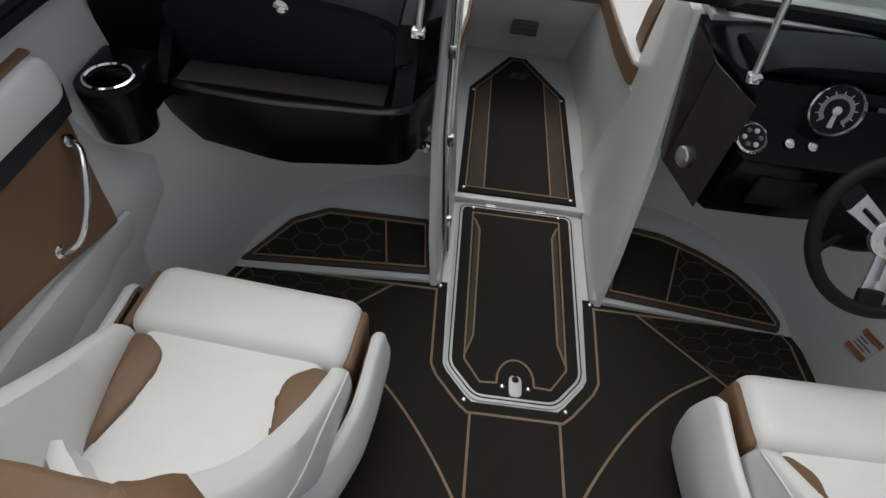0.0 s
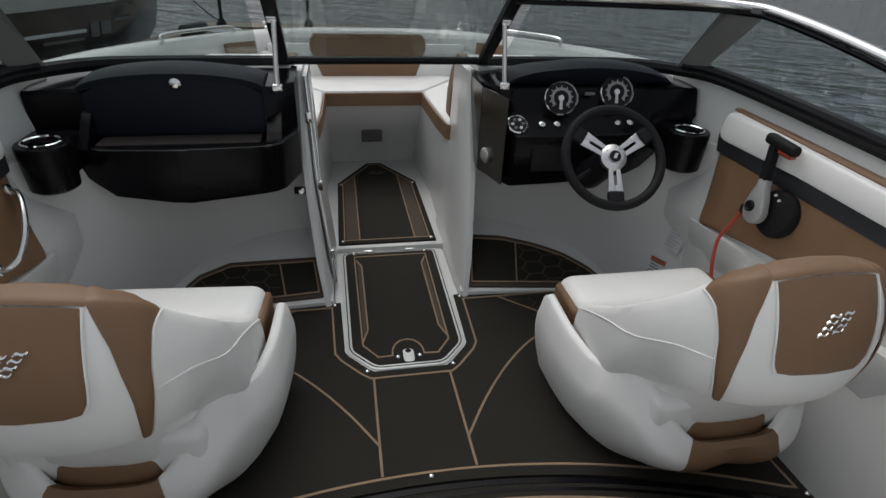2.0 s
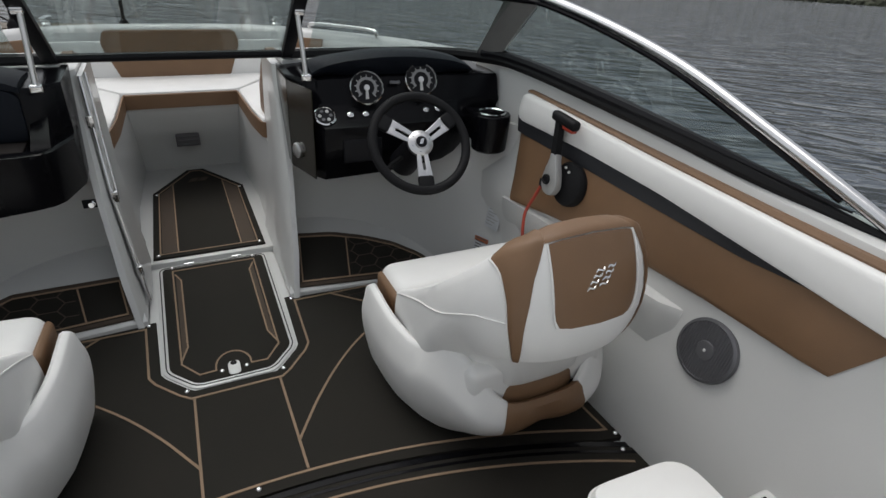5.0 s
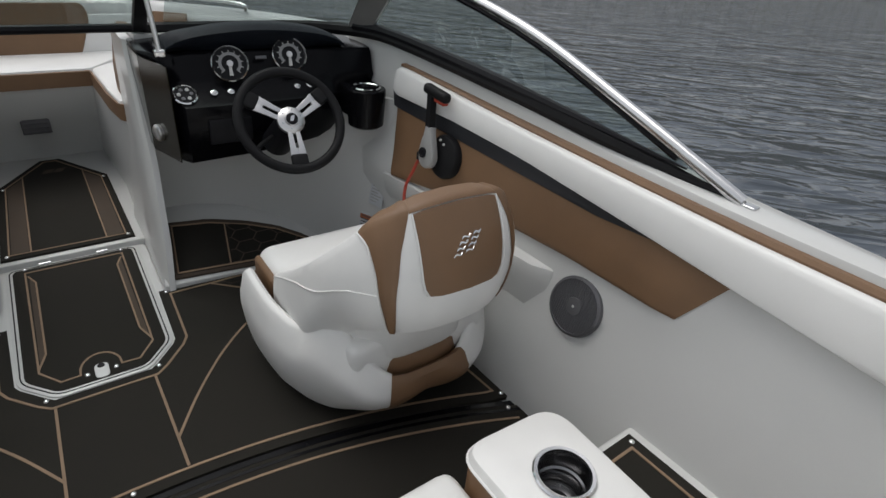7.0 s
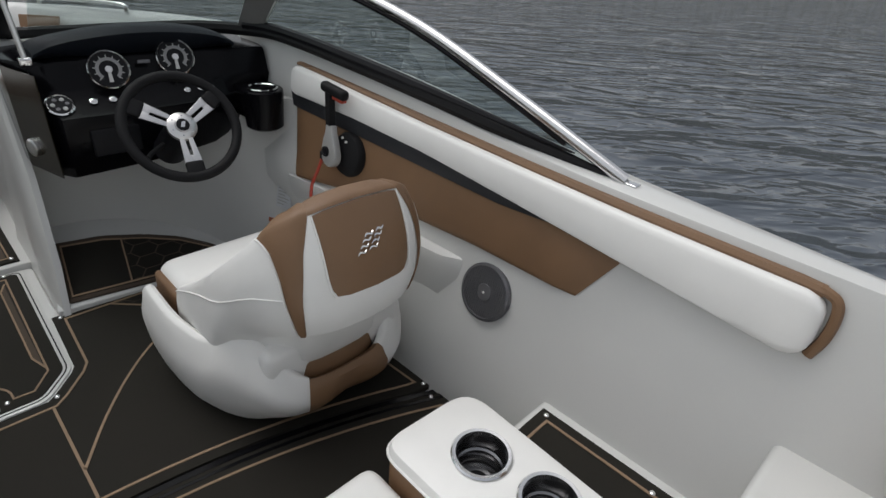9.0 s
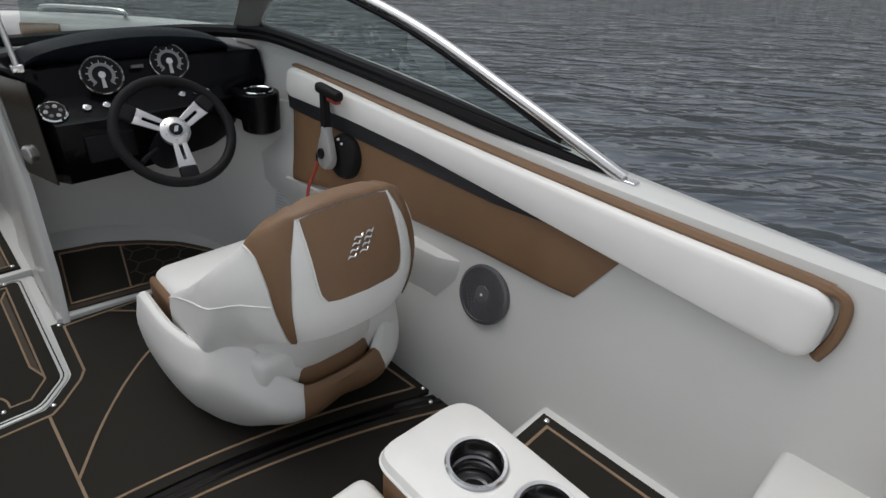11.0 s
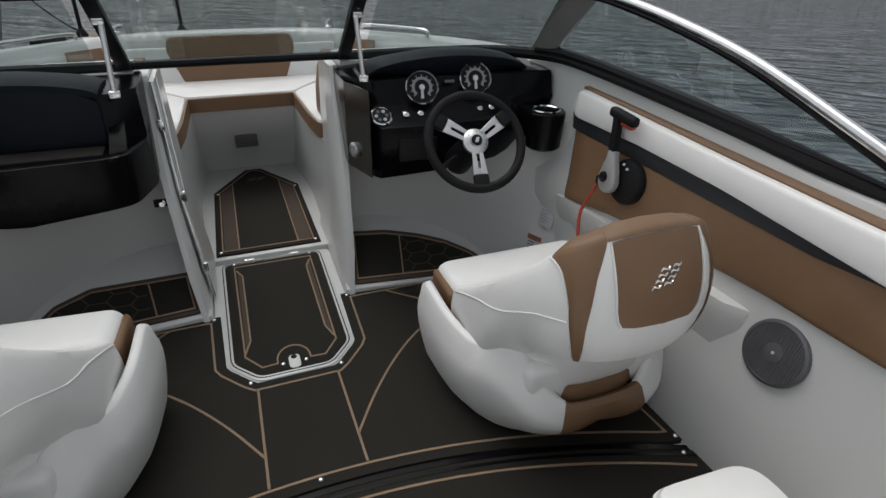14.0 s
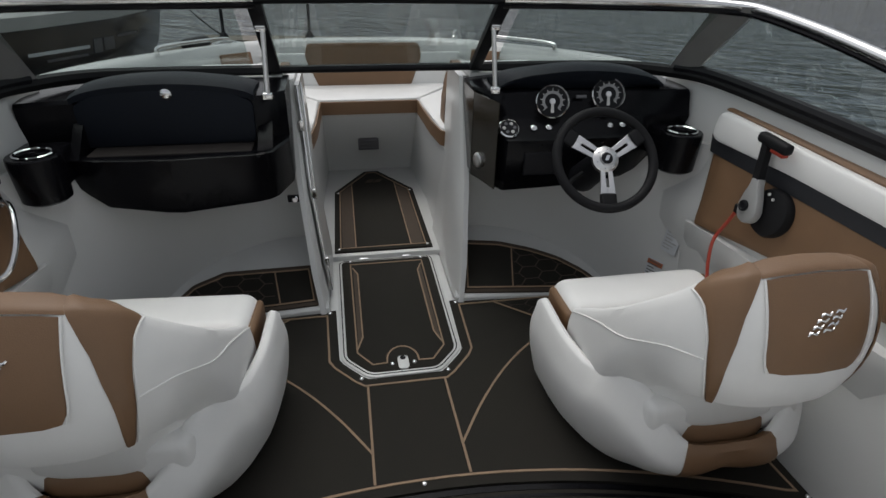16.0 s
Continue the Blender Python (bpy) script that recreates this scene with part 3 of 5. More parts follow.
# ---- walkway walls ----
for side, name in ((1, "wall_walkway_starboard"), (-1, "wall_walkway_port")):
    # leaning moulded panel between cockpit and bow
    rings = []
    for f, w in ((0.0, 0.0), (0.04, 0.012), (0.5, 0.012), (0.96, 0.012), (1.0, 0.0)):
        def yy(z):
            a = 0.41 + 0.49 * z
            return a + (1.10 - a) * f
        front = [(side * (x - w), yy(z), z) for x, z in ((0.276, 0.0), (0.300, 0.16), (0.330, 0.45), (0.348, 0.855))]
        rear = [(side * x, yy(z), z) for x, z in ((0.370, 0.855), (0.350, 0.45), (0.322, 0.16), (0.296, 0.0))]
        rings.append(front + rear)
    setting(link(name, loft(rings), GEL), "white gelcoat walkway side panel", "wall")

# folded walkway door on the passenger side
door = thing("walkway_door", (0, 0, 0.03), "white walkway door folded against the port side, with steel hinges", "door")
part("leaf", loft([[(x, y + 0.30 * z, z) for x, z in ((-0.262, 0.0), (-0.312, 0.42), (-0.333, 0.81), (-0.316, 0.81), (-0.295, 0.42), (-0.246, 0.0))] for y in (0.56, 0.58, 0.86, 0.88)]), GEL, door)
part("edge_strip", tube([(-0.254, 0.556, 0.0), (-0.304, 0.682, 0.42), (-0.325, 0.80, 0.81)], 0.006, 8), STEEL, door, "steel edge strip")
part("edge_strip", tube([(-0.292, 0.72, 0.35), (-0.312, 0.86, 0.81)], 0.005, 8), STEEL, door, "steel edge strip")
for z in (0.12, 0.40, 0.66):
    part("hinge", moved(box(-0.012, 0.012, -0.010, 0.010, -0.022, 0.022, 0.003), pose(-0.254 - 0.10 * z, 0.556 + 0.30 * z, z)), STEEL, door, "steel hinge")
catch = thing("door_catch", (-0.365, 0.635, 0.430), "small chrome door catch beside the walkway", "catch")
part("stud", lathe([(0.013, 0), (0.012, 0.010), (0.006, 0.014), (0.009, 0.022), (0.009, 0.030)], 16, pose(0, 0, 0, 80)), CHROME, catch)
part("plate", moved(box(-0.03, 0.015, -0.002, 0.004, -0.016, 0.016, 0.002), pose(0, 0, 0)), SATIN, catch)

# ---- helm console ----
def arch(x, mid, half):
    return math.sqrt(max(0.0, 1 - ((x - mid) / half) ** 2))


helm = thing("helm_console", (0, 0, 0), "gloss black helm console with instruments and switches", "console")
rings = []
for x in [0.352, 0.36, 0.38, 0.40, 0.42, 0.435, 0.45] + [0.5 + 0.06 * i for i in range(12)] + [1.175]:
    f = lerp_at(x, [(0.352, 0.60), (0.40, 0.465), (0.435, 0.402), (0.6, 0.396), (0.9, 0.400), (1.0, 0.425), (1.06, 0.45), (1.18, 0.462)])
    u = lerp_at(x, [(0.352, 0.66), (0.40, 0.56), (0.45, 0.518), (0.6, 0.503), (0.9, 0.490), (1.18, 0.478)])
    top = lerp_at(x, [(0.352, 0.855), (0.5, 0.87), (1.0, 0.87), (1.18, 0.866)])
    low = lerp_at(x, [(0.352, 0.50), (0.435, 0.505), (0.7, 0.515), (0.94, 0.54), (1.03, 0.58), (1.08, 0.68), (1.18, 0.74)])
    mid = 0.768
    rings.append([(x, 0.84, top), (x, u + 0.06, top), (x, u + 0.012, top - 0.004), (x, u, top - 0.016), (x, u - 0.02, mid + 0.012), (x, u - 0.028, mid),
                  (x, f + 0.012, mid - 0.052), (x, f + 0.002, mid - 0.058), (x, f, mid - 0.068), (x, f + 0.018, low + 0.012), (x, f + 0.03, low), (x, 0.70, low)])
part("body", loft(rings), GLOSS, helm)
# soft brow over the instruments
rings = []
for i in range(25):
    x = 0.425 + (1.06 - 0.425) * i / 24
    h = 0.082 * arch(x, 0.742, 0.325) ** 1.1
    u = lerp_at(x, [(0.40, 0.53), (0.6, 0.490), (0.9, 0.476), (1.06, 0.49)])
    rings.append([(x, u + 0.20, 0.866), (x, u + 0.17, 0.872 + h * 0.75), (x, u + 0.08, 0.876 + h), (x, u + 0.015, 0.874 + h * 0.98), (x, u - 0.008, 0.870 + h * 0.86), (x, u - 0.004, 0.864 + h * 0.7), (x, u + 0.05, 0.86)])
part("brow", loft(rings), NAVY, helm, "soft dark navy padded brow")
face = pose(0, 0, 0, 66, 0, -10)


def gauge(place):
    m = Matrix.Translation(place) @ face @ Matrix.Scale(1.04, 4)
    g = part("gauge", lathe([(0.054, -0.03), (0.060, 0.0), (0.0605, 0.008), (0.057, 0.011), (0.054, 0.007), (0.052, 0.003)], 36, m), STEEL, helm, "chrome ringed round gauge")
    part("dial", lathe([(0.052, 0.002), (0.052, 0.004)], 36, m), SATIN, g, "black dial")
    bm = bmesh.new()
    vs = []
    n = 40
    for k in range(n + 1):
        a = radians(-50 + 280 * k / n)
        vs.append([bm.verts.new((r * math.cos(a), r * math.sin(a), 0.0048)) for r in (0.027, 0.037)])
    for a, b in zip(vs, vs[1:]):
        bm.faces.new((a[0], a[1], b[1], b[0]))
    part("scale_ring", moved(bm, m), RINGGREY, g, "pale scale ring", 0)
    for k in range(11):
        a = radians(-45 + 27 * k)
        part("tick", moved(box(0.036, 0.044, -0.001, 0.001, 0.0045, 0.0055), m @ pose(0, 0, 0, 0, 0, math.degrees(a))), DIAL, g, smooth=0)
    part("hub", lathe([(0.011, 0.004), (0.010, 0.008), (0.004, 0.009)], 16, m), BRUSHED, g)
    part("needle", moved(prism([(-0.004, 0), (0.004, 0), (0.006, -0.040), (-0.006, -0.040)], 0.0055, 0.0066), m), DIAL, g, "pale pointer plate", 0)


for p in ((0.616, 0.476, 0.832), (0.834, 0.476, 0.853)):
    gauge(p)
slab = pose(0, 0, 0, 38, 0, 0)
sw = part("switch_pad", lathe([(0.041, -0.01), (0.041, 0.003), (0.037, 0.006), (0.035, 0.003), (0.0, 0.003)][:4] + [(0.034, 0.003)], 28, Matrix.Translation((0.448, 0.446, 0.745)) @ slab), CHROME, helm, "round chrome-ringed keypad")
part("keypad", lathe([(0.034, 0.002), (0.034, 0.004)], 24, Matrix.Translation((0.448, 0.446, 0.745)) @ slab), SATIN, sw, "black keypad")
for k in range(6):
    a = k * math.tau / 6
    part("button", lathe([(0.007, 0.004), (0.006, 0.007)], 10, Matrix.Translation((0.448, 0.446, 0.745)) @ slab @ Matrix.Translation((0.02 * math.cos(a), 0.02 * math.sin(a), 0))), DIAL if k % 2 else GREYMETAL, sw)
for x in (0.542, 0.600, 0.845, 0.895, 0.938):
    k = part("knob", lathe([(0.012, 0), (0.012, 0.003), (0.007, 0.004), (0.007, 0.009), (0.004, 0.010)] if x < 0.9 else [(0.006, 0), (0.006, 0.005), (0.003, 0.007)], 16, Matrix.Translation((x, 0.442, 0.745)) @ slab), CHROME, helm, "chrome knob")
part("pocket", box(0.50, 0.65, 0.394, 0.408, 0.575, 0.665, 0.006), SATIN, helm, "dark recessed pocket")
part("cover_plate", moved(box(-0.02, 0.02, -0.003, 0.003, -0.006, 0.006, 0.002), pose(0.727, 0.474, 0.848, -14, 0, -3)), GREYMETAL, helm, "small grey badge")
# smoked inner side panel with a round light
part("inner_side", loft([[(0.3465, 0.80, z), (0.3465, 0.606, z), (0.3515, 0.606, z), (0.3515, 0.80, z)] for z in (0.52, 0.70, 0.845)]), SMOKED, helm, "smoked brown glossy side panel")
sp = part("side_panel", loft([[(0.347, 0.60, z0), (0.397, 0.422, z0), (0.401, 0.425, z0), (0.351, 0.603, z0)] for z0 in (0.515, 0.60, 0.70, 0.845)]), SMOKED, helm, "smoked brown glossy side panel")
m = Matrix.Translation((0.360, 0.535, 0.595)) @ pose(0, 0, 0, 90, 0, -74)
part("side_light", lathe([(0.030, -0.005), (0.030, 0.006), (0.025, 0.011), (0.012, 0.013)], 22, m), BRUSHED, helm, "round silver button")


def cup_holder(place, side, size=1.0, with_pod=True):
    c = thing("cup_holder", place, "gloss black console cup holder with chrome rim", "cup holder", "console cup holders")
    if with_pod:
        prof = [(0.060, -0.150), (0.070, -0.142), (0.077, -0.02), (0.076, -0.004), (0.072, 0.0), (0.052, 0.0), (0.046, -0.006), (0.042, -0.09), (0.01, -0.092)]
        part("pod", lathe([(r * size, z * size) for r, z in prof], 30), GLOSS, c)
        part("bracket", box(*sorted((-0.06 * side, 0.085 * side)), 0.02, 0.14, -0.12, -0.004, 0.012), GLOSS, c)
    part("rim", lathe([(r * size, z) for r, z in ((0.050, 0.0), (0.056, 0.001), (0.057, 0.004), (0.052, 0.006), (0.048, 0.003))], 30, caps=False), CHROME, c, "chrome rim")
    return c


cup_holder((1.082, 0.338, 0.746), 1)
cup_holder((-1.094, 0.338, 0.752), -1, 1.0)

# ---- steering wheel ----
wheel = thing("steering_wheel", (0.717, 0.190, 0.705), "black three-spoke steering wheel with brushed aluminium spokes", "steering wheel")
tilt = pose(0, 0, 0, 52, 0, -3)
part("rim", moved(tube([(0.171 * math.cos(a), 0.171 * math.sin(a), 0) for a in [math.tau * k / 48 for k in range(48)]], 0.0165, 12, True), tilt), RUBBER, wheel, "black grip rim")
for ang in (32, 146, 268):
    sp = part("spoke", moved(joined(
        *[prism([(0.028, s * 0.019), (0.028, s * 0.006), (0.098, s * 0.005), (0.098, s * 0.0), (0.118, s * 0.0), (0.122, s * 0.027), (0.09, s * 0.024)][::-s], -0.003, 0.003, 0.001) for s in (1, -1)],
        prism([(0.112, -0.020), (0.165, -0.02), (0.165, 0.02), (0.112, 0.020)], -0.0055, -0.001, 0.001)), tilt @ pose(0, 0, 0, 0, 0, ang)), BRUSHED, wheel, "slotted aluminium spoke")
    part("grip_block", moved(box(0.119, 0.176, -0.028, 0.028, -0.013, 0.010, 0.008), tilt @ pose(0, 0, 0, 0, 0, ang)), RUBBER, wheel)
part("hub", lathe([(0.030, -0.03), (0.046, -0.012), (0.046, 0.002), (0.040, 0.006), (0.024, 0.010), (0.022, 0.014)], 30, tilt), BRUSHED, wheel, "aluminium hub")
part("hub_cap", lathe([(0.021, 0.010), (0.020, 0.0155), (0.012, 0.018)], 24, tilt), SATIN, wheel, "black horn cap")
part("hub_emblem", moved(prism([(-0.010, -0.009), (0.002, -0.009), (0.010, 0.009), (-0.002, 0.009)], 0.0165, 0.0195), tilt), CHROME, wheel, "plain silver emblem")
for k in range(6):
    a = k * math.tau / 6 + 0.3
    part("bolt", lathe([(0.004, 0.004), (0.003, 0.008)], 8, tilt @ Matrix.Translation((0.033 * math.cos(a), 0.033 * math.sin(a), 0))), STEEL, wheel)
part("column", lathe([(0.055, -0.22), (0.05, -0.10), (0.036, -0.03)], 20, tilt), SATIN, wheel, "black column cover")
part("tilt_lever", moved(tube([(-0.05, -0.02, -0.09), (-0.10, -0.05, -0.07), (-0.115, -0.065, -0.06)], 0.008, 8), tilt), RUBBER, wheel)

# ---- passenger console ----
pc = thing("passenger_console", (0, 0, 0), "black passenger console with closed glove box and open tray", "console")
rings = []
for x in [0.352, 0.37, 0.40, 0.43] + [0.48 + 0.06 * i for i in range(12)] + [1.185]:
    f = lerp_at(x, [(0.352, 0.55), (0.40, 0.43), (0.44, 0.405), (0.74, 0.385), (1.0, 0.405), (1.05, 0.44), (1.18, 0.46)])
    u = lerp_at(x, [(0.352, 0.60), (0.42, 0.53), (1.0, 0.53), (1.18, 0.49)])
    low = lerp_at(x, [(0.352, 0.535), (0.44, 0.52), (0.74, 0.497), (0.98, 0.530), (1.05, 0.60), (1.18, 0.66)])
    rings.append([(-x, 0.84, 0.872), (-x, u + 0.05, 0.87), (-x, u + 0.01, 0.866), (-x, u, 0.855), (-x, u, 0.705), (-x, f + 0.045, 0.70),
                  (-x, f + 0.02, 0.705), (-x, f, 0.697), (-x, f + 0.012, low + 0.025), (-x, f + 0.018, low), (-x, 0.70, low + 0.01)])
part("body", loft(rings), GLOSS, pc)
rings = []
for i in range(25):
    x = 0.45 + (1.03 - 0.45) * i / 24
    h = 0.062 * arch(x, 0.74, 0.295) ** 1.1
    rings.append([(-x, 0.72, 0.862), (-x, 0.70, 0.872 + h * 0.7), (-x, 0.61, 0.876 + h), (-x, 0.535, 0.872 + h * 0.97), (-x, 0.512, 0.866 + h * 0.8), (-x, 0.516, 0.85 + h * 0.6), (-x, 0.56, 0.85)])
part("brow", loft(rings), NAVY, pc, "soft dark navy padded brow")
door = part("glove_box_door", prism(rounded([(-1.02, 0.708), (-0.46, 0.708), (-0.455, 0.85), (-0.55, 0.895), (-0.74, 0.915), (-0.93, 0.895), (-1.025, 0.85)], 0.02), 0, 0.012, 0.005), NAVY, pc, "dark navy glove box door")
door.data.transform(pose(0, 0.527, 0, 90))
b = part("latch_button", lathe([(0.019, 0), (0.019, 0.006), (0.013, 0.012), (0.004, 0.013)], 20, Matrix.Translation((-0.727, 0.514, 0.883)) @ pose(0, 0, 0, 90)), CHROME, door, "chrome push button")
part("tray_front", prism(rounded([(-1.0, 0.568), (-0.74, 0.548), (-0.47, 0.560), (-0.46, 0.688), (-1.0, 0.688)], 0.015), 0, 0.008, 0.003), FABRIC, pc, "dark grey lined tray front").data.transform(pose(0, 0.392, 0, 86))
part("tray_floor", box(-0.99, -0.47, 0.43, 0.525, 0.700, 0.706, 0.002), FABRIC, pc, "dark lined tray floor")
part("tray_divider", loft([[(-1.035, 0.41, 0.70), (-1.035, 0.53, 0.70), (-1.035, 0.53, 0.80), (-1.035, 0.50, 0.78)], [(-1.005, 0.41, 0.70), (-1.005, 0.53, 0.70), (-1.005, 0.53, 0.80), (-1.005, 0.50, 0.78)]]), GLOSS, pc)
part("end_trim", loft([[(-0.45, 0.40, 0.69), (-0.45, 0.53, 0.70), (-0.45, 0.53, 0.76), (-0.45, 0.44, 0.71)], [(-0.40, 0.44, 0.69), (-0.40, 0.53, 0.70), (-0.40, 0.53, 0.78), (-0.40, 0.46, 0.72)]]), GLOSS, pc)

# ---- windshield ----
BASE = [(0.0, 0.87, 0.888), (0.42, 0.862, 0.888), (0.80, 0.83, 0.893), (1.03, 0.745, 0.904), (1.155, 0.58, 0.914), (1.205, 0.42, 0.918), (1.222, 0.1, 0.910), (1.252, -0.4, 0.880), (1.283, -0.8, 0.846), (1.303, -1.05, 0.829)]
RAIL = [(0.0, 0.472, 1.182), (0.40, 0.455, 1.180), (0.78, 0.425, 1.178), (1.03, 0.385, 1.176), (1.145, 0.315, 1.174), (1.195, 0.21, 1.166), (1.225, -0.08, 1.123), (1.250, -0.38, 1.058), (1.279, -0.70, 0.950), (1.308, -1.05, 0.824)]
BL, RL = smooth_line(BASE, 6), smooth_line(RAIL, 6)
ws = thing("windshield", (0, 0, 0.0), "tinted walk-through windshield with stainless top rail", "windshield")


def m3(points, s):
    return [(s * p[0], p[1], p[2]) for p in points]


def pane(a, b, s, name):
    rings = []
    for i in range(a, b + 1):
        lo, hi = BL[i], RL[i]
        d = (BL[min(i + 1, len(BL) - 1)] - BL[i - 1]).cross(hi - lo).normalized() * 0.004
        rings.append([tuple(lo), tuple(hi), tuple(hi + d), tuple(lo + d)])
    ob = part(name, loft([m3(r, s) for r in rings]), GLASS, ws, "tinted glass pane")
    ob.visible_shadow = False


for s in (1, -1):
    pane(7, 23, s, "front_pane")
    pane(27, len(BL) - 3, s, "side_pane")
    part("top_rail", tube(m3(RL[6:], s), 0.0165, 10), STEEL, ws, "polished stainless rail")
    inner_rail = [(p.x - 0.004, p.y, p.z - 0.020) for p in RL[6:-3]]
    part("rail_lip", tube(m3(inner_rail, s), 0.009, 8), GLOSS, ws, "black glazing lip")
    seal = BL[6:-1]
    part("base_seal", tube(m3([(p.x, p.y - 0.004, p.z - 0.004) for p in seal], s), 0.024, 8, radii=[0.024 * min(1, (len(seal) - k) / 10 + 0.12) for k in range(len(seal))]), RUBBER, ws, "black rubber base seal")
    low = [(p.x - 0.006, p.y - 0.012, p.z + 0.016) for p in BL[24:-4]]
    part("side_frame", tube(m3(low, s), 0.019, 8, radii=[0.019 * min(1, (len(low) - k) / 12 + 0.05) for k in range(len(low))]), SATIN, ws, "black lower frame")
    a, b = BL[25], RL[25]
    pl = []
    for k in range(9):
        f = k / 8
        c = a.lerp(b, f)
        w0, w1 = 0.055 + 0.02 * f, 0.03 + 0.02 * (1 - f)
        d = (BL[28] - BL[22]).normalized()
        nrm = Vector((d.y, -d.x, 0))
        pl.append([tuple(c - d * w0 - nrm * 0.006), tuple(c + d * w0 - nrm * 0.006), tuple(c + d * w0 + nrm * 0.014), tuple(c - d * w0 + nrm * 0.014)])
    part("corner_post", loft([m3(r, s) for r in pl]), POST, ws, "grey corner post")
    for dx, nm in ((0.0, "centre_post"),):
        p0, p1 = Vector((0.405, 0.862, 0.875)), Vector((0.398, 0.452, 1.165))
        q = [[(p.x - 0.022, p.y - 0.014, p.z), (p.x + 0.022, p.y - 0.014, p.z), (p.x + 0.022, p.y + 0.014, p.z + 0.01), (p.x - 0.022, p.y + 0.014, p.z + 0.01)] for p in (p0, p0.lerp(p1, 0.5), p1)]
        part(nm, loft([m3(r, s) for r in q]), SATIN, ws, "black upright post")
    st = part("strut", tube(m3([(0.402, 0.505, 0.872), (0.394, 0.545, 1.075)], s), 0.0085, 10), BRUSHED, ws, "slim metal stay")
    for z, y, nm in ((0.868, 0.502, "strut_foot"), (1.078, 0.552, "strut_head")):
        part(nm, box(*sorted((s * 0.384, s * 0.418)), y - 0.014, y + 0.012, z - 0.008, z + 0.016, 0.005), CHROME, st)
    foot = part("rail_foot", box(*sorted((s * 1.294, s * 1.322)), -1.085, -1.03, 0.816, 0.826, 0.004), STEEL, ws, "steel rail foot")
centre_top = m3(RL[6::-1], -1) + m3(RL[1:7], 1)
part("top_rail", tube(centre_top, 0.0165, 10), SATIN, ws, "black centre window top bar")
centre_low = m3(BL[6::-1], -1) + m3(BL[1:7], 1)
part("centre_bar", tube(centre_low, 0.016, 8), SATIN, ws, "black centre window lower bar")
rings = [[tuple(Vector(a)), tuple(Vector(b)), tuple(Vector(b) + Vector((0, -0.002, 0))), tuple(Vector(a) + Vector((0, -0.002, 0)))] for a, b in zip(centre_low, centre_top)]
ob = part("centre_pane", loft(rings), GLASS, ws, "tinted glass pane")
ob.visible_shadow = False

# deck under the windshield, ahead of the consoles
setting(link("deck_dash", loft([[(x, 0.805, 0.85), (x, 0.805, 0.874), (x, 0.95, 0.874), (x, 1.05, 0.85)] for x in (-1.23, -0.375)]), GEL), "white deck ahead of the passenger console", "deck")
setting(link("deck_dash_helm", loft([[(x, 0.805, 0.85), (x, 0.805, 0.874), (x, 0.95, 0.874), (x, 1.05, 0.85)] for x in (0.375, 1.23)]), GEL), "white deck ahead of the helm console", "deck")

# ---- cockpit side trim ----
def on_wall(y, z, off, side=1):
    return (side * (wall_x(y, z) - off), y, z)


def wall_strip(top, bot, off0, off1, side, n=36):
    """A padded panel between two lines on the cockpit side, each a list of (y, z)."""
    def along(line, f):
        y = line[0][0] + (line[-1][0] - line[0][0]) * f
        return y, lerp_at(-y, [(-a, c) for a, c in line])
    rings = []
    for i in range(n + 1):
        f = i / n
        (yt, zt), (yb, zb) = along(top, f), along(bot, f)
        e = min(1, 0.35 + 12 * min(f, 1 - f))
        ring = [on_wall(yb, zb, off0, side)]
        for k, d in ((0.0, 0.55), (0.03, 0.85), (0.09, 1.0), (0.5, 1.0), (0.91, 1.0), (0.97, 0.85), (1.0, 0.55)):
            ring.append(on_wall(yb + (yt - yb) * k, zb + (zt - zb) * k, off0 + (off1 - off0) * d * e, side))
        ring.append(on_wall(yt, zt, off0, side))
        rings.append(ring)
    return loft(rings)


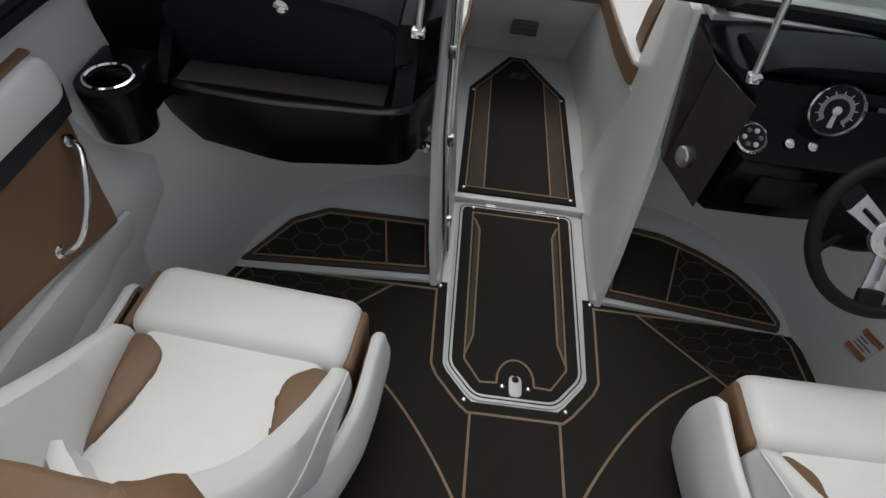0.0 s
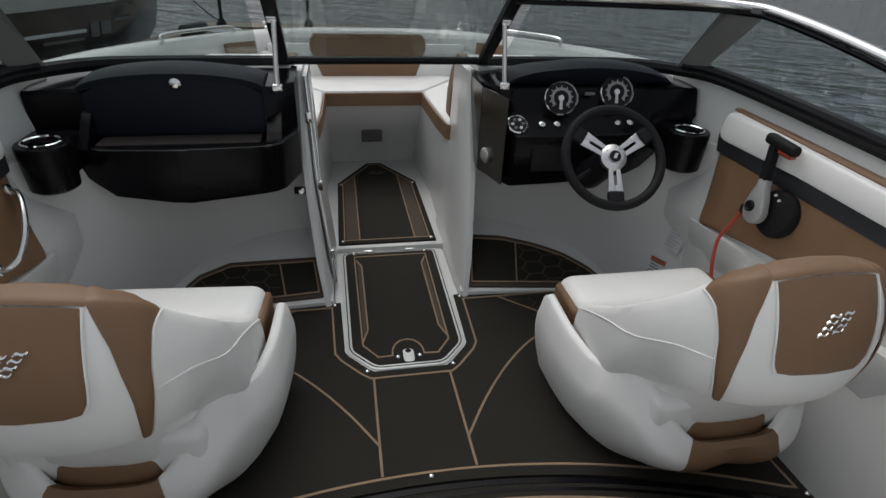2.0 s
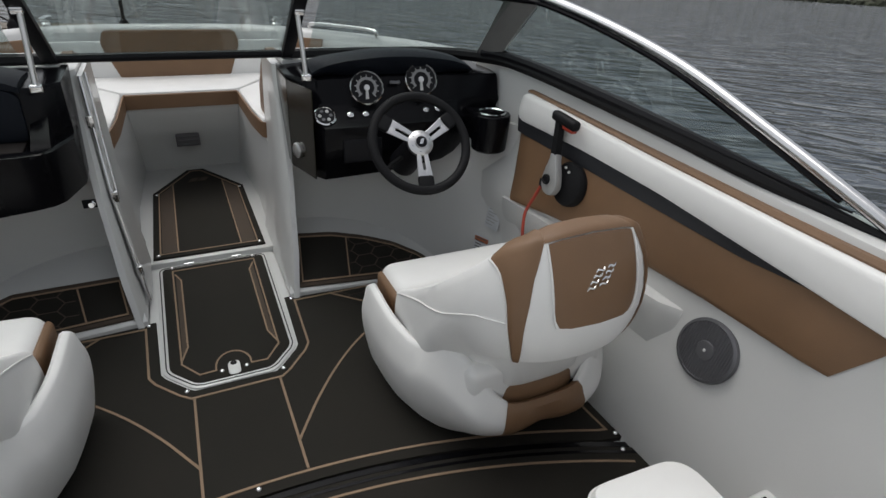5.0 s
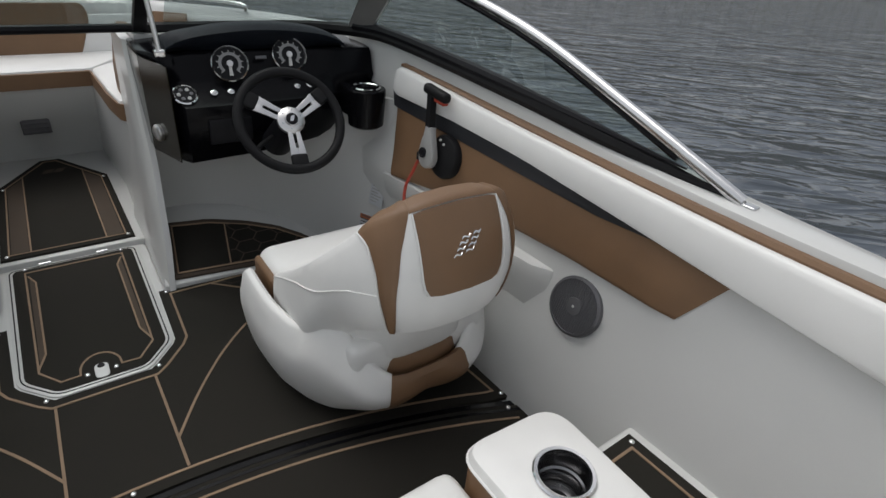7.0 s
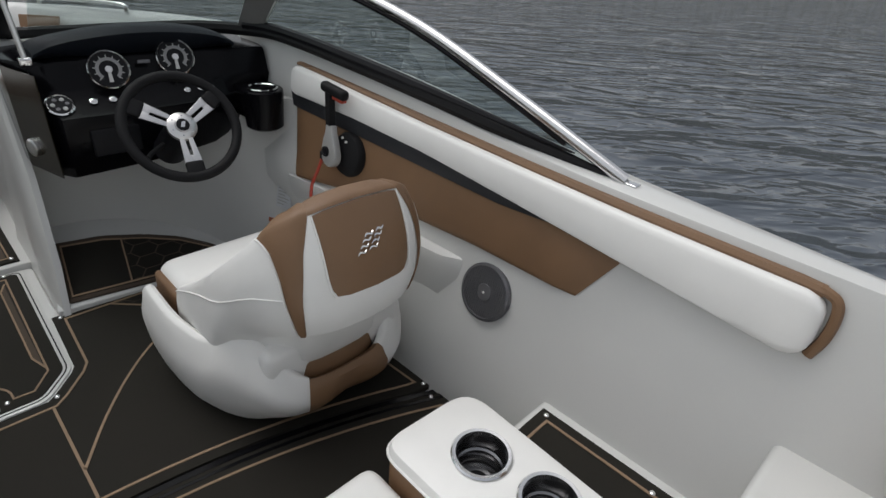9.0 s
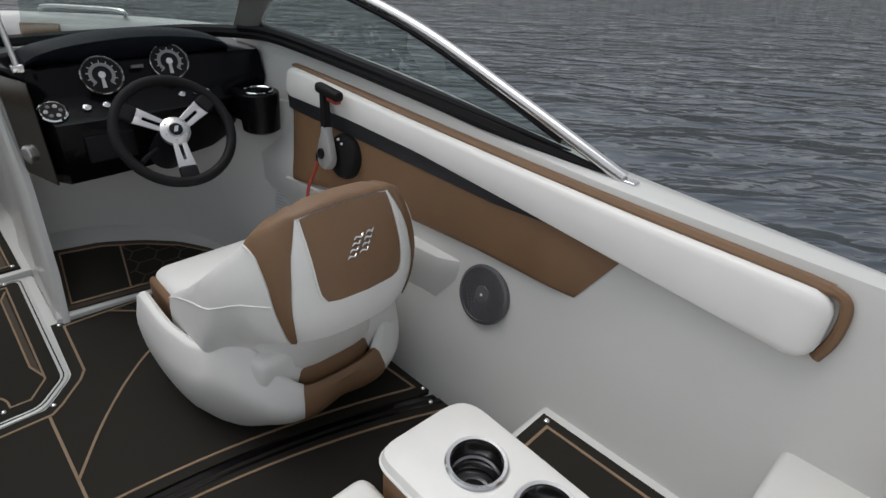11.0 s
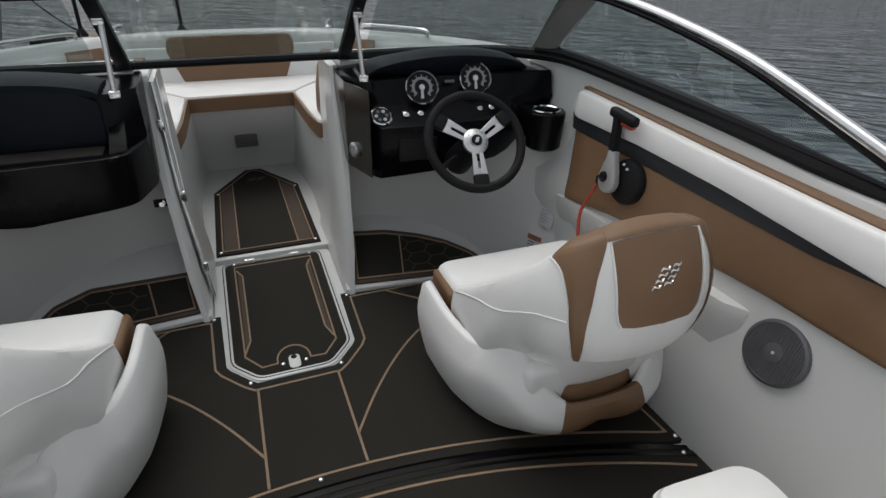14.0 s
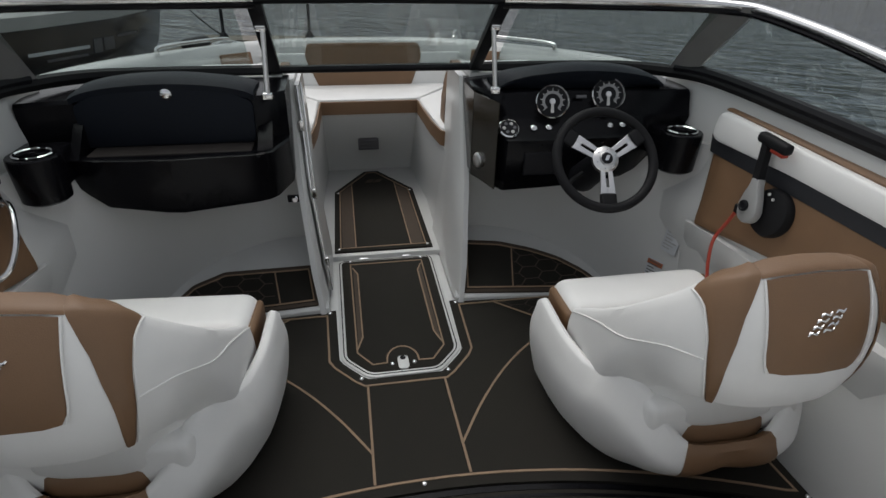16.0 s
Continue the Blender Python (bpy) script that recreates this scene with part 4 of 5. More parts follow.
for side in (1, -1):
    b = thing("coaming_bolster", (0, 0, 0), "long white padded bolster with tan piping on the cockpit side", "bolster", "coaming bolsters")
    n = 40
    rings = []
    for i in range(n + 1):
        f = 0.5 - 0.5 * math.cos(math.pi * i / n)
        y = 0.285 - 1.83 * f
        e = min(1, math.sin(math.acos(max(0, 1 - min(f, 1 - f) * 1.83 / 0.05))) if min(f, 1 - f) * 1.83 < 0.05 else 1)
        top = lerp_at(-y, [(-0.285, 0.840), (0.0, 0.827), (0.4, 0.807), (0.8, 0.792), (1.13, 0.782), (1.55, 0.778)])
        bot = lerp_at(-y, [(-0.285, 0.733), (0.1, 0.736), (0.45, 0.724), (0.88, 0.690), (1.13, 0.668), (1.55, 0.634)])
        c, h = (top + bot) / 2, (top - bot) / 2 * (0.35 + 0.65 * e)
        ring = []
        for k in range(14):
            a = math.tau * k / 14
            ca, sa = math.cos(a), math.sin(a)
            off = 0.018 + 0.024 * math.copysign(abs(ca) ** 0.5, ca) * (0.25 + 0.75 * e)
            z = c + h * math.copysign(abs(sa) ** 0.45, sa)
            ring.append(on_wall(y, z, off, side))
        rings.append(ring)
    part("pad", loft(rings), VINYL, b)
    rings = []
    for k in range(41):
        y = 0.27 - 1.795 * k / 40
        z = lerp_at(-y, [(-0.285, 0.842), (0.0, 0.831), (0.4, 0.812), (0.8, 0.797), (1.13, 0.788), (1.50, 0.783), (1.56, 0.776)])
        w = 0.009 * min(1, 0.5 + (0.27 - y) * 0.7)
        rings.append([on_wall(y, z - w, -0.004, side), on_wall(y, z - w, 0.016, side), on_wall(y, z, 0.019, side), on_wall(y, z + w, 0.014, side), on_wall(y, z + w, -0.004, side)])
    part("tan_edge", loft(rings), TAN, b, "tan vinyl edge")
    tail = smooth_line([on_wall(-1.515, 0.783, 0.006, side), on_wall(-1.548, 0.772, 0.008, side), on_wall(-1.560, 0.74, 0.008, side), on_wall(-1.560, 0.69, 0.008, side), on_wall(-1.548, 0.645, 0.006, side)], 5)
    part("tan_end", tube(tail, 0.011, 8), TAN, b, "tan vinyl end piping")
    t = thing("side_panel", (0, 0, 0), "tan padded vinyl panel on the cockpit side", "panel", "side panels")
    part("pad", wall_strip([(0.285, 0.725), (-0.4, 0.735), (-0.9, 0.702), (-1.135, 0.668)], [(0.160, 0.448), (-0.10, 0.470), (-0.40, 0.496), (-0.70, 0.512), (-1.04, 0.514)], -0.004, 0.016, side), TAN, t)
    part("black_band", wall_strip([(0.300, 0.745), (-0.4, 0.738), (-0.9, 0.712), (-1.06, 0.692)], [(0.278, 0.684), (-0.10, 0.680), (-0.40, 0.674), (-0.75, 0.668), (-1.04, 0.688)], 0.010, 0.021, side), BLACKVINYL, t, "black vinyl band")

sp = thing("speaker", (wall_x(-0.773, 0.391) - 0.002, -0.773, 0.391), "round dark grey loudspeaker with louvred grille", "speaker")
m = pose(0, 0, 0, 0, -74, 0) @ Matrix.Scale(0.92, 4)
part("basket", lathe([(0.098, -0.004), (0.100, 0.004), (0.097, 0.013), (0.088, 0.016), (0.086, 0.012)], 40, m), GREYMETAL, sp, "dark grey rim")
part("cone", lathe([(0.087, 0.006), (0.06, 0.009), (0.02, 0.010)], 32, m), SATIN, sp)
for k in range(21):
    y = -0.080 + 0.008 * k
    w = math.sqrt(max(0, 0.087 ** 2 - y * y))
    part("louvre", moved(box(-w, w, y - 0.0022, y + 0.0022, 0.011, 0.0145), m), GREYMETAL, sp, smooth=0)
part("cap", lathe([(0.030, 0.013), (0.028, 0.0165), (0.006, 0.019)], 24, m), GREYMETAL, sp)
part("centre_light", lathe([(0.006, 0.017), (0.004, 0.021)], 10, m), DIAL, sp, "small pale centre lamp")

# moulded shoulder ahead of the loudspeaker
def shoulder(side):
    rings = []
    for y, d in ((-0.66, 0.0), (-0.60, 0.035), (-0.50, 0.045), (-0.2, 0.030), (0.1, 0.010), (0.2, 0.002)):
        lo = 0.36 if y > -0.62 else 0.385
        rings.append([on_wall(y, 0.448, -0.01, side), on_wall(y, 0.444, d, side), on_wall(y, lo + 0.05, d + 0.004, side), on_wall(y, lo - 0.0, d * 0.6, side), on_wall(y, lo - 0.09, -0.01, side)])
    return loft(rings)


for side in (1, -1):
    setting(link("trim_shoulder_starboard" if side > 0 else "trim_shoulder_port", shoulder(side), GEL), "white moulded shoulder under the side panel", "trim")

# grab handle on the passenger side
g = thing("grab_bar", (0, 0, 0), "curved polished steel grab handle on the tan side panel", "grab handle")
hp = [(-1.170, 0.210, 0.655), (-1.135, 0.200, 0.650), (-1.105, 0.15, 0.625), (-1.090, 0.09, 0.575), (-1.098, 0.04, 0.525), (-1.12, 0.015, 0.505), (-1.15, 0.01, 0.500)]
part("bar", tube(smooth_line(hp, 6), 0.0095, 10), STEEL, g)
for p in (hp[0], hp[-1]):
    part("mount", lathe([(0.018, 0), (0.017, 0.006), (0.010, 0.010)], 16, Matrix.Translation((p[0] + 0.008, p[1], p[2])) @ pose(0, 0, 0, 0, 78, 0)), STEEL, g)

# ---- throttle ----
th = thing("throttle_lever", (1.146, -0.045, 0.608), "silver and black throttle lever with red trigger", "throttle")
m = pose(0, 0, 0, 0, -80, 0)
part("base_disc", lathe([(0.074, -0.03), (0.079, -0.012), (0.079, 0.004), (0.072, 0.016), (0.050, 0.022), (0.02, 0.023)], 36, Matrix.Translation((0.018, -0.052, 0.0)) @ m), RUBBER, th, "black base disc")
lobe = [(-0.010 - 0.042 * math.cos(a), -0.014 + 0.042 * math.sin(a)) for a in [radians(-105 + 21 * k) for k in range(11)]]
lever = [(0.04, 0.024), (0.070, 0.022), (0.092, 0.024), (0.096, 0.008), (0.092, -0.010), (0.070, -0.018), (0.04, -0.036)]
part("arm", moved(prism([(x, y) for x, y in lobe + lever][::-1], 0.018, 0.044, 0.008), m), SILVER, th, "silver lever arm")
part("pivot", lathe([(0.019, 0.042), (0.018, 0.050), (0.013, 0.052), (0.010, 0.049)], 20, m), SATIN, th, "black pivot cap")
part("shaft", moved(loft([[(z, y - w, x0), (z, y + w, x0), (z, y + w * 0.8, x0 + 0.022), (z, y - w * 0.8, x0 + 0.022)] for z, y, w, x0 in ((0.080, 0.007, 0.016, 0.020), (0.12, 0.014, 0.016, 0.022), (0.17, 0.024, 0.015, 0.024), (0.208, 0.031, 0.016, 0.026))]), m), RUBBER, th, "black lever shaft")
part("grip", moved(box(-0.017, 0.017, -0.096, 0.036, -0.016, 0.018, 0.012), pose(0.0, 0.032, 0.214, 4, 0, 0)), RUBBER, th, "black T-shaped grip")
part("trigger", moved(box(-0.012, 0.012, -0.086, -0.030, -0.026, -0.012, 0.004), pose(0.0, 0.032, 0.214, 4, 0, 0)), RED, th, "red trigger")
for k in range(2):
    part("trim_button", lathe([(0.005, 0.016), (0.004, 0.021)], 10, Matrix.Translation((0.018, -0.040 - 0.020 * k, 0.058 - 0.010 * k)) @ m), DIAL, th, "pale button")
cord = thing("kill_cord", (0, 0, 0), "red safety cord hanging from the throttle", "cord")
cp = smooth_line([(1.112, -0.015, 0.590), (1.094, -0.005, 0.535), (1.066, 0.0, 0.47), (1.045, -0.03, 0.40), (1.04, -0.06, 0.33)], 6)
part("cord", tube(cp, 0.006, 8), RED, cord)
part("clip", box(1.102, 1.122, -0.026, -0.004, 0.575, 0.605, 0.004), RUBBER, cord)


# warning labels on the helm side, with print too small to read
for nm, place, turn, w, h, bars in (("safety_label", (wall_x(0.25, 0.325) - 0.008, 0.25, 0.325), 74, 0.075, 0.095, 6), ("warning_label", (1.052, 0.268, 0.185), 66, 0.07, 0.10, 5)):
    lab = thing(nm, place, "pale blue-white safety label with small grey print" if bars == 6 else "white warning label with orange bands and small print", "label")
    m = pose(0, 0, 0, 78, 0, -turn)
    part("sheet", moved(box(-w / 2, w / 2, -h / 2, h / 2, 0.002, 0.004), m), PAPER, lab, smooth=0)
    if bars == 5:
        for y0 in (0.022, -0.046):
            part("band", moved(box(-w / 2, w / 2, y0, y0 + 0.020, 0.0042, 0.0052), m), ORANGE, lab, "orange band", 0)
    for k in range(bars):
        y0 = h / 2 - 0.014 - k * 0.013
        part("print_bar", moved(box(-w / 2 + 0.008, w / 2 - 0.008 - 0.012 * (k % 3), y0 - 0.002, y0 + 0.002, 0.0053, 0.006), m), INK if bars == 5 else SILVER, lab, smooth=0)


# ---- bucket seats ----
PATHC = smooth_line([(0, -0.405, 0), (0.09, -0.400, 0), (0.166, -0.372, 0), (0.230, -0.302, 0), (0.270, -0.20, 0), (0.288, -0.06, 0), (0.295, 0.08, 0), (0.290, 0.20, 0)], 8)
LEN = [0.0]
for a, b in zip(PATHC, PATHC[1:]):
    LEN.append(LEN[-1] + (b - a).length)


def wrap(s):
    """Plan point and outward normal on the seat's wrap-round back, s from -1 to 1."""
    t = abs(s) * LEN[-1]
    i = max(k for k in range(len(LEN) - 1) if LEN[k] <= t + 1e-9)
    f = (t - LEN[i]) / (LEN[i + 1] - LEN[i])
    p = PATHC[i] + (PATHC[i + 1] - PATHC[i]) * f
    d = (PATHC[min(i + 2, len(PATHC) - 1)] - PATHC[max(i - 1, 0)]).normalized()
    nrm = Vector((d.y, -d.x, 0))
    sg = 1 if s >= 0 else -1
    return Vector((sg * p.x, p.y, 0)), Vector((sg * nrm.x, nrm.y, 0))


TOPS = [(0, 0.768), (0.10, 0.766), (0.20, 0.754), (0.29, 0.722), (0.335, 0.694), (0.38, 0.662), (0.48, 0.597), (0.60, 0.522), (0.72, 0.448), (0.88, 0.368), (1.0, 0.34)]
BOTS = [(0, 0.450), (0.25, 0.446), (0.34, 0.430), (0.42, 0.370), (0.50, 0.270), (0.58, 0.190), (0.9, 0.180)]
THICK = [(0, 0.085), (0.3, 0.085), (0.5, 0.080), (0.8, 0.062), (1.0, 0.05)]
ARM = 0.875


def back_point(s, v, off=0.0):
    """A point of the back's skin: v 0 to 1 up the outer face, 1 to 1.4 over the top, then down inside."""
    p, nrm = wrap(s)
    a = abs(s)
    top, bot, th = lerp_at(a, TOPS), lerp_at(a, BOTS), lerp_at(a, THICK)
    c, h = (top + bot) / 2, (top - bot) / 2
    ang = math.radians(-62 + 124 * min(v, 1)) if v <= 1 else math.radians(62 + (v - 1) / 0.4 * 56)
    ca, sa = math.cos(ang), math.sin(ang)
    e = 0.55
    z = c + (h + off) * math.copysign(min(1, abs(sa) / math.sin(math.radians(62)) if v <= 1 else 1.0) ** 0.9, sa) * (1 if v <= 1 else 1.0)
    rise = (z - bot) / (top - bot)
    lean = 0.055 * (rise - 0.5) * max(0, 1 - a / 0.6)
    n_off = th * (0.5 * math.copysign(abs(ca) ** e, ca) - 0.5) + off * (1 if ca > 0 else -1) * (0.5 + 0.5 * abs(ca))
    if v > 1:
        z = top + 0.012 * math.cos((v - 1.2) / 0.2 * 1.2) - 0.012 * math.cos(1.2) + off
    bulge = 0.035 * math.sin(math.pi * min(1, max(0, rise))) * max(0, 1 - a / 0.75)
    limit = lerp_at(a, [(0.34, 0.62), (0.50, 0.50), (0.60, 0.30), (0.9, 0.30)])
    tuck = 0.075 * max(0, limit - rise) * max(0, min(1, (a - 0.34) / 0.12)) / 0.62
    q = p + nrm * (n_off - tuck + (bulge if ca > 0 else -bulge * 0.4)) + Vector((0, 1, 0)) * lean
    return Vector((q.x, q.y, z))


def back_ring(s, n=18):
    out = [back_point(s, k / 8) for k in range(9)]
    out += [back_point(s, 1 + 0.4 * k / 4) for k in range(1, 5)]
    p, nrm = wrap(s)
    a = abs(s)
    top, bot, th = lerp_at(a, TOPS), lerp_at(a, BOTS), lerp_at(a, THICK)
    lean_top = 0.055 * 0.5 * max(0, 1 - a / 0.6)
    for k in range(1, 6):
        f = k / 5
        z = top - 0.012 + (bot - top + 0.024) * f
        q = p - nrm * (th * (1.0 + 0.05 * math.sin(math.pi * f))) + Vector((0, lean_top * (1 - 2 * f), 0))
        out.append(Vector((q.x, q.y, z)))
    return out


def patch(left, right, v0, v1, off=0.004, n=10, m=8):
    """A fitted cover on the back between two lines left(v) and right(v)."""
    bm = bmesh.new()
    rows = []
    for i in range(n + 1):
        v = v0 + (v1 - v0) * i / n
        l, r = left(v), right(v)
        rows.append([bm.verts.new(back_point(l + (r - l) * j / m, v, off * (1 if 0 < j < m else 0.2))) for j in range(m + 1)])
    for a, b in zip(rows, rows[1:]):
        for j in range(m):
            bm.faces.new((a[j], a[j + 1], b[j + 1], b[j]))
    return bm


def bowl_point(s, f, off=0.0):
    """The seat's outer shell: f 0 at the rim, 1 at the foot."""
    p, nrm = wrap(s)
    a = abs(s)
    top = lerp_at(a, [(0, 0.205), (0.20, 0.215), (0.25, 0.228), (0.33, 0.268), (0.42, 0.335), (0.50, 0.358), (0.56, 0.345), (0.62, 0.302), (0.68, 0.298), (0.8, 0.312), (1.1, 0.325)])
    low = lerp_at(a, [(0, 0.055), (0.5, 0.03), (1.0, 0.035)])
    spread = lerp_at(a, [(0, -0.075), (0.22, -0.045), (0.33, -0.010), (0.5, 0.020), (0.75, 0.056), (1.05, 0.064)])
    z = top + (low - top) * f
    keep = lerp_at(a, [(0, 0.74), (0.35, 0.78), (0.6, 0.88), (1.0, 0.94)])
    shrink = 1 - (1 - keep) * f ** 2.4 + 0.02 * math.sin(math.pi * f)
    rim = lerp_at(a, [(0, -0.075), (0.22, -0.065), (0.33, -0.05), (0.42, -0.04), (0.50, -0.014), (0.56, -0.002), (0.62, 0.006), (0.68, 0.024), (0.80, 0.041), (1.1, 0.052)])
    g = min(1, f / 0.35)
    spread = rim + (spread - rim) * g * g * (3 - 2 * g)
    q = p + nrm * (spread + off)
    c = Vector((0, 0.08, 0))
    q = c + (q - c) * shrink
    return Vector((q.x, q.y, z))


PANEL = [(0.42, 0.122), (0.44, 0.134), (0.52, 0.142), (0.97, 0.158)]
INNER = [(0.0, 0.220), (0.4, 0.214), (0.7, 0.198), (0.9, 0.178), (1.0, 0.168), (1.4, 0.168)]
OUTER = [(0.0, 0.243), (0.3, 0.250), (0.6, 0.264), (0.8, 0.290), (0.92, 0.316), (1.0, 0.335), (1.4, 0.335)]


def bucket_seat(place, turn):
    e = thing("bucket_seat", place, "white and tan vinyl bucket seat with wrap-round back", "seat", "bucket seats", turn)
    S = [ARM * (-1 + i / 32) for i in range(65)]
    rings = [back_ring(s) for s in S]
    # closed, rounded arm tips
    for end, s in ((0, -1), (-1, 1)):
        r = rings[end]
        c = sum(r, Vector()) / len(r)
        tip = [c + (q - c) * 0.72 + Vector((0, 0.016, -0.006)) for q in r]
        tip2 = [c + (q - c) * 0.3 + Vector((0, 0.022, -0.008)) for q in r]
        if end == 0:
            rings = [tip2, tip] + rings
        else:
            rings = rings + [tip, tip2]
    part("backrest", loft(rings), VINYL, e)
    # tan covers: the rear panel, the crest and the two shoulder strips
    panel = part("back_panel", patch(lambda v: -lerp_at(v, PANEL), lambda v: lerp_at(v, PANEL), 0.42, 0.97, 0.006), TAN, e, "tan vinyl rear panel")
    part("crest", patch(lambda v: -0.168, lambda v: 0.168, 0.985, 1.40, 0.005), TAN, e, "tan vinyl crest")
    for sg in (1, -1):
        part("shoulder_strip", patch(lambda v: sg * lerp_at(v, INNER), lambda v: sg * lerp_at(v, OUTER), 0.02, 1.40, 0.005, 18, 6), TAN, e, "tan vinyl shoulder strip")
        vs = [0.02 + 0.07 * k for k in range(15)]
        part("piping", tube([back_point(sg * (lerp_at(v, OUTER) + 0.004), v, 0.003) for v in vs], 0.0026, 6), VINYL, e, "white piping")
        vs = [0.43 + 0.54 * k / 12 for k in range(13)]
        part("piping", tube([back_point(sg * (lerp_at(v, PANEL) + 0.003), v, 0.004) for v in vs], 0.0026, 6), VINYL, e, "white piping")
        seam = [back_point(sg * s, lerp_at(s, [(0.26, 0.45), (0.34, 0.50), (0.45, 0.60), (0.6, 0.76), (0.75, 0.89), (0.88, 0.96)]), 0.001) for s in [0.258 + 0.0475 * k for k in range(14)]]
        part("seam", tube(seam, 0.0022, 6), VINYL, e, "stitched seam")
    # emblem of wavy metal bars
    for r in range(4):
        for c in range(2):
            cs, cv = (c - 0.5) * 0.042 + (r - 1.5) * 0.012, 0.67 + (r - 1.5) * 0.030 + (c - 0.5) * 0.012
            pts = [back_point(cs + (k / 6 - 0.5) * 0.032, cv + 0.022 * (k / 6 - 0.5) + 0.009 * math.sin(k / 6 * math.tau), 0.008) for k in range(7)]
            part("emblem_bar", tube(pts, 0.0040, 6, radii=[0.0014, 0.0030, 0.0036, 0.0032, 0.0036, 0.0030, 0.0014]), CHROME, panel, "wavy chrome emblem bar")
    # shell, with an opening at the back filled by a tan pad
    for sg in (1, -1):
        ss = [sg * (0.205 + 0.835 * i / 30) for i in range(31)]
        rings = []
        for s in ss:
            outer = [bowl_point(s, f / 8) for f in range(9)]
            lip = [bowl_point(s, 0, -0.028) + Vector((0, 0, 0.003)), bowl_point(s, 0.0, -0.018) + Vector((0, 0, 0.010)), bowl_point(s, 0, -0.006) + Vector((0, 0, 0.007))]
            inner = [bowl_point(s, 1 - f / 3, -0.028) for f in range(3)]
            rings.append(outer + inner + lip)
        c = sum(rings[-1], Vector()) / len(rings[-1])
        rings.append([c + (q - c) * 0.86 + Vector((0, 0.022, 0)) for q in rings[-1]])
        rings.append([c + (q - c) * 0.45 + Vector((0, 0.034, 0)) for q in rings[-2]])
        part("shell_side", loft(rings), VINYL, e)
        lining = [[bowl_point(sg * (0.82 + 0.225 * i / 14), f, off) + Vector((0, 0, 0.002)) for f, off in ((0.03, -0.0270), (0.03, -0.0325), (0.3, -0.0325), (0.6, -0.0325), (0.6, -0.0270))] for i in range(15)]
        part("shell_lining", loft(lining), TAN, e, "tan vinyl lining inside the shell")
    rings = []
    for i in range(13):
        s = -0.212 + 0.424 * i / 12
        rings.append([bowl_point(s, f / 8, 0.004) for f in range(9)] + [bowl_point(s, 1 - f / 3, -0.03) for f in range(4)] + [bowl_point(s, 0.0, -0.012) + Vector((0, 0, 0.012))])
    part("rear_pad", loft(rings), TAN, e, "tan vinyl lower rear pad")
    # inner lumbar cushions seen through the gap
    for z0, z1, mat, nm, d in ((0.16, 0.272, TAN, "lower_lumbar", 0.112), (0.258, 0.47, VINYL, "upper_lumbar", 0.104)):
        rings = []
        for i in range(33):
            s = -0.46 + 0.92 * i / 32
            p, nrm = wrap(s)
            q = d - 0.05 * (abs(s) / 0.46) ** 4
            rings.append([tuple(p - nrm * dd + Vector((0, 0, z))) for dd, z in ((q + 0.012, z0), (q, z0 + 0.02), (q - 0.006, (z0 + z1) / 2), (q, z1 - 0.02), (q + 0.012, z1), (q + 0.05, z1), (q + 0.05, z0))])
        part(nm, loft(rings), mat, e)
    # seat cushion, tan side pieces and flip-up front bolster
    part("seat_cushion", box(-0.225, 0.225, -0.28, 0.165, 0.19, 0.335, 0.03, 4), VINYL, e)
    for sg in (1, -1):
        part("cushion_side", prism(rounded([(sg * 0.232, -0.22), (sg * 0.240, 0.11), (sg * 0.205, 0.118), (sg * 0.140, 0.075), (sg * 0.145, -0.02), (sg * 0.205, -0.22)][::sg], 0.035), 0.20, 0.345, 0.016), TAN, e, "tan vinyl cushion side")
    part("front_bolster", box(-0.275, 0.275, 0.115, 0.325, 0.175, 0.357, 0.050, 5), VINYL, e)
    for sg in (1, -1):
        part("bolster_end", box(*sorted((sg * 0.262, sg * 0.288)), 0.125, 0.298, 0.185, 0.336, 0.016, 3), TAN, e, "tan bolster end")
    part("under_pan", box(-0.22, 0.22, -0.22, 0.25, 0.10, 0.20, 0.03), RUBBER, e, "black seat pan")
    part("pedestal", lathe([(0.14, 0.0), (0.14, 0.012), (0.06, 0.03), (0.045, 0.06), (0.045, 0.14)], 24), GREYMETAL, e, "grey seat pedestal")
    return e


seat = bucket_seat((0.775, -0.30, 0.006), 0)
copy_thing(seat, pose(-0.752, -0.212, 0.006, 0, 0, -4.5))

# ---- aft seating ----
arm = thing("armrest", (0, 0, 0.006), "white and tan padded armrest with two steel cup holders", "armrest")
A = rounded([(0.630, -2.0), (0.885, -2.0), (0.900, -0.968), (0.622, -0.955)], [0.02, 0.02, 0.08, 0.06], 6)
CUPS = ((0.768, -1.134), (0.790, -1.305))


def circle(x, y, r, n=32):
    return [(x + r * math.cos(k * math.tau / n), y + r * math.sin(k * math.tau / n)) for k in range(n)]


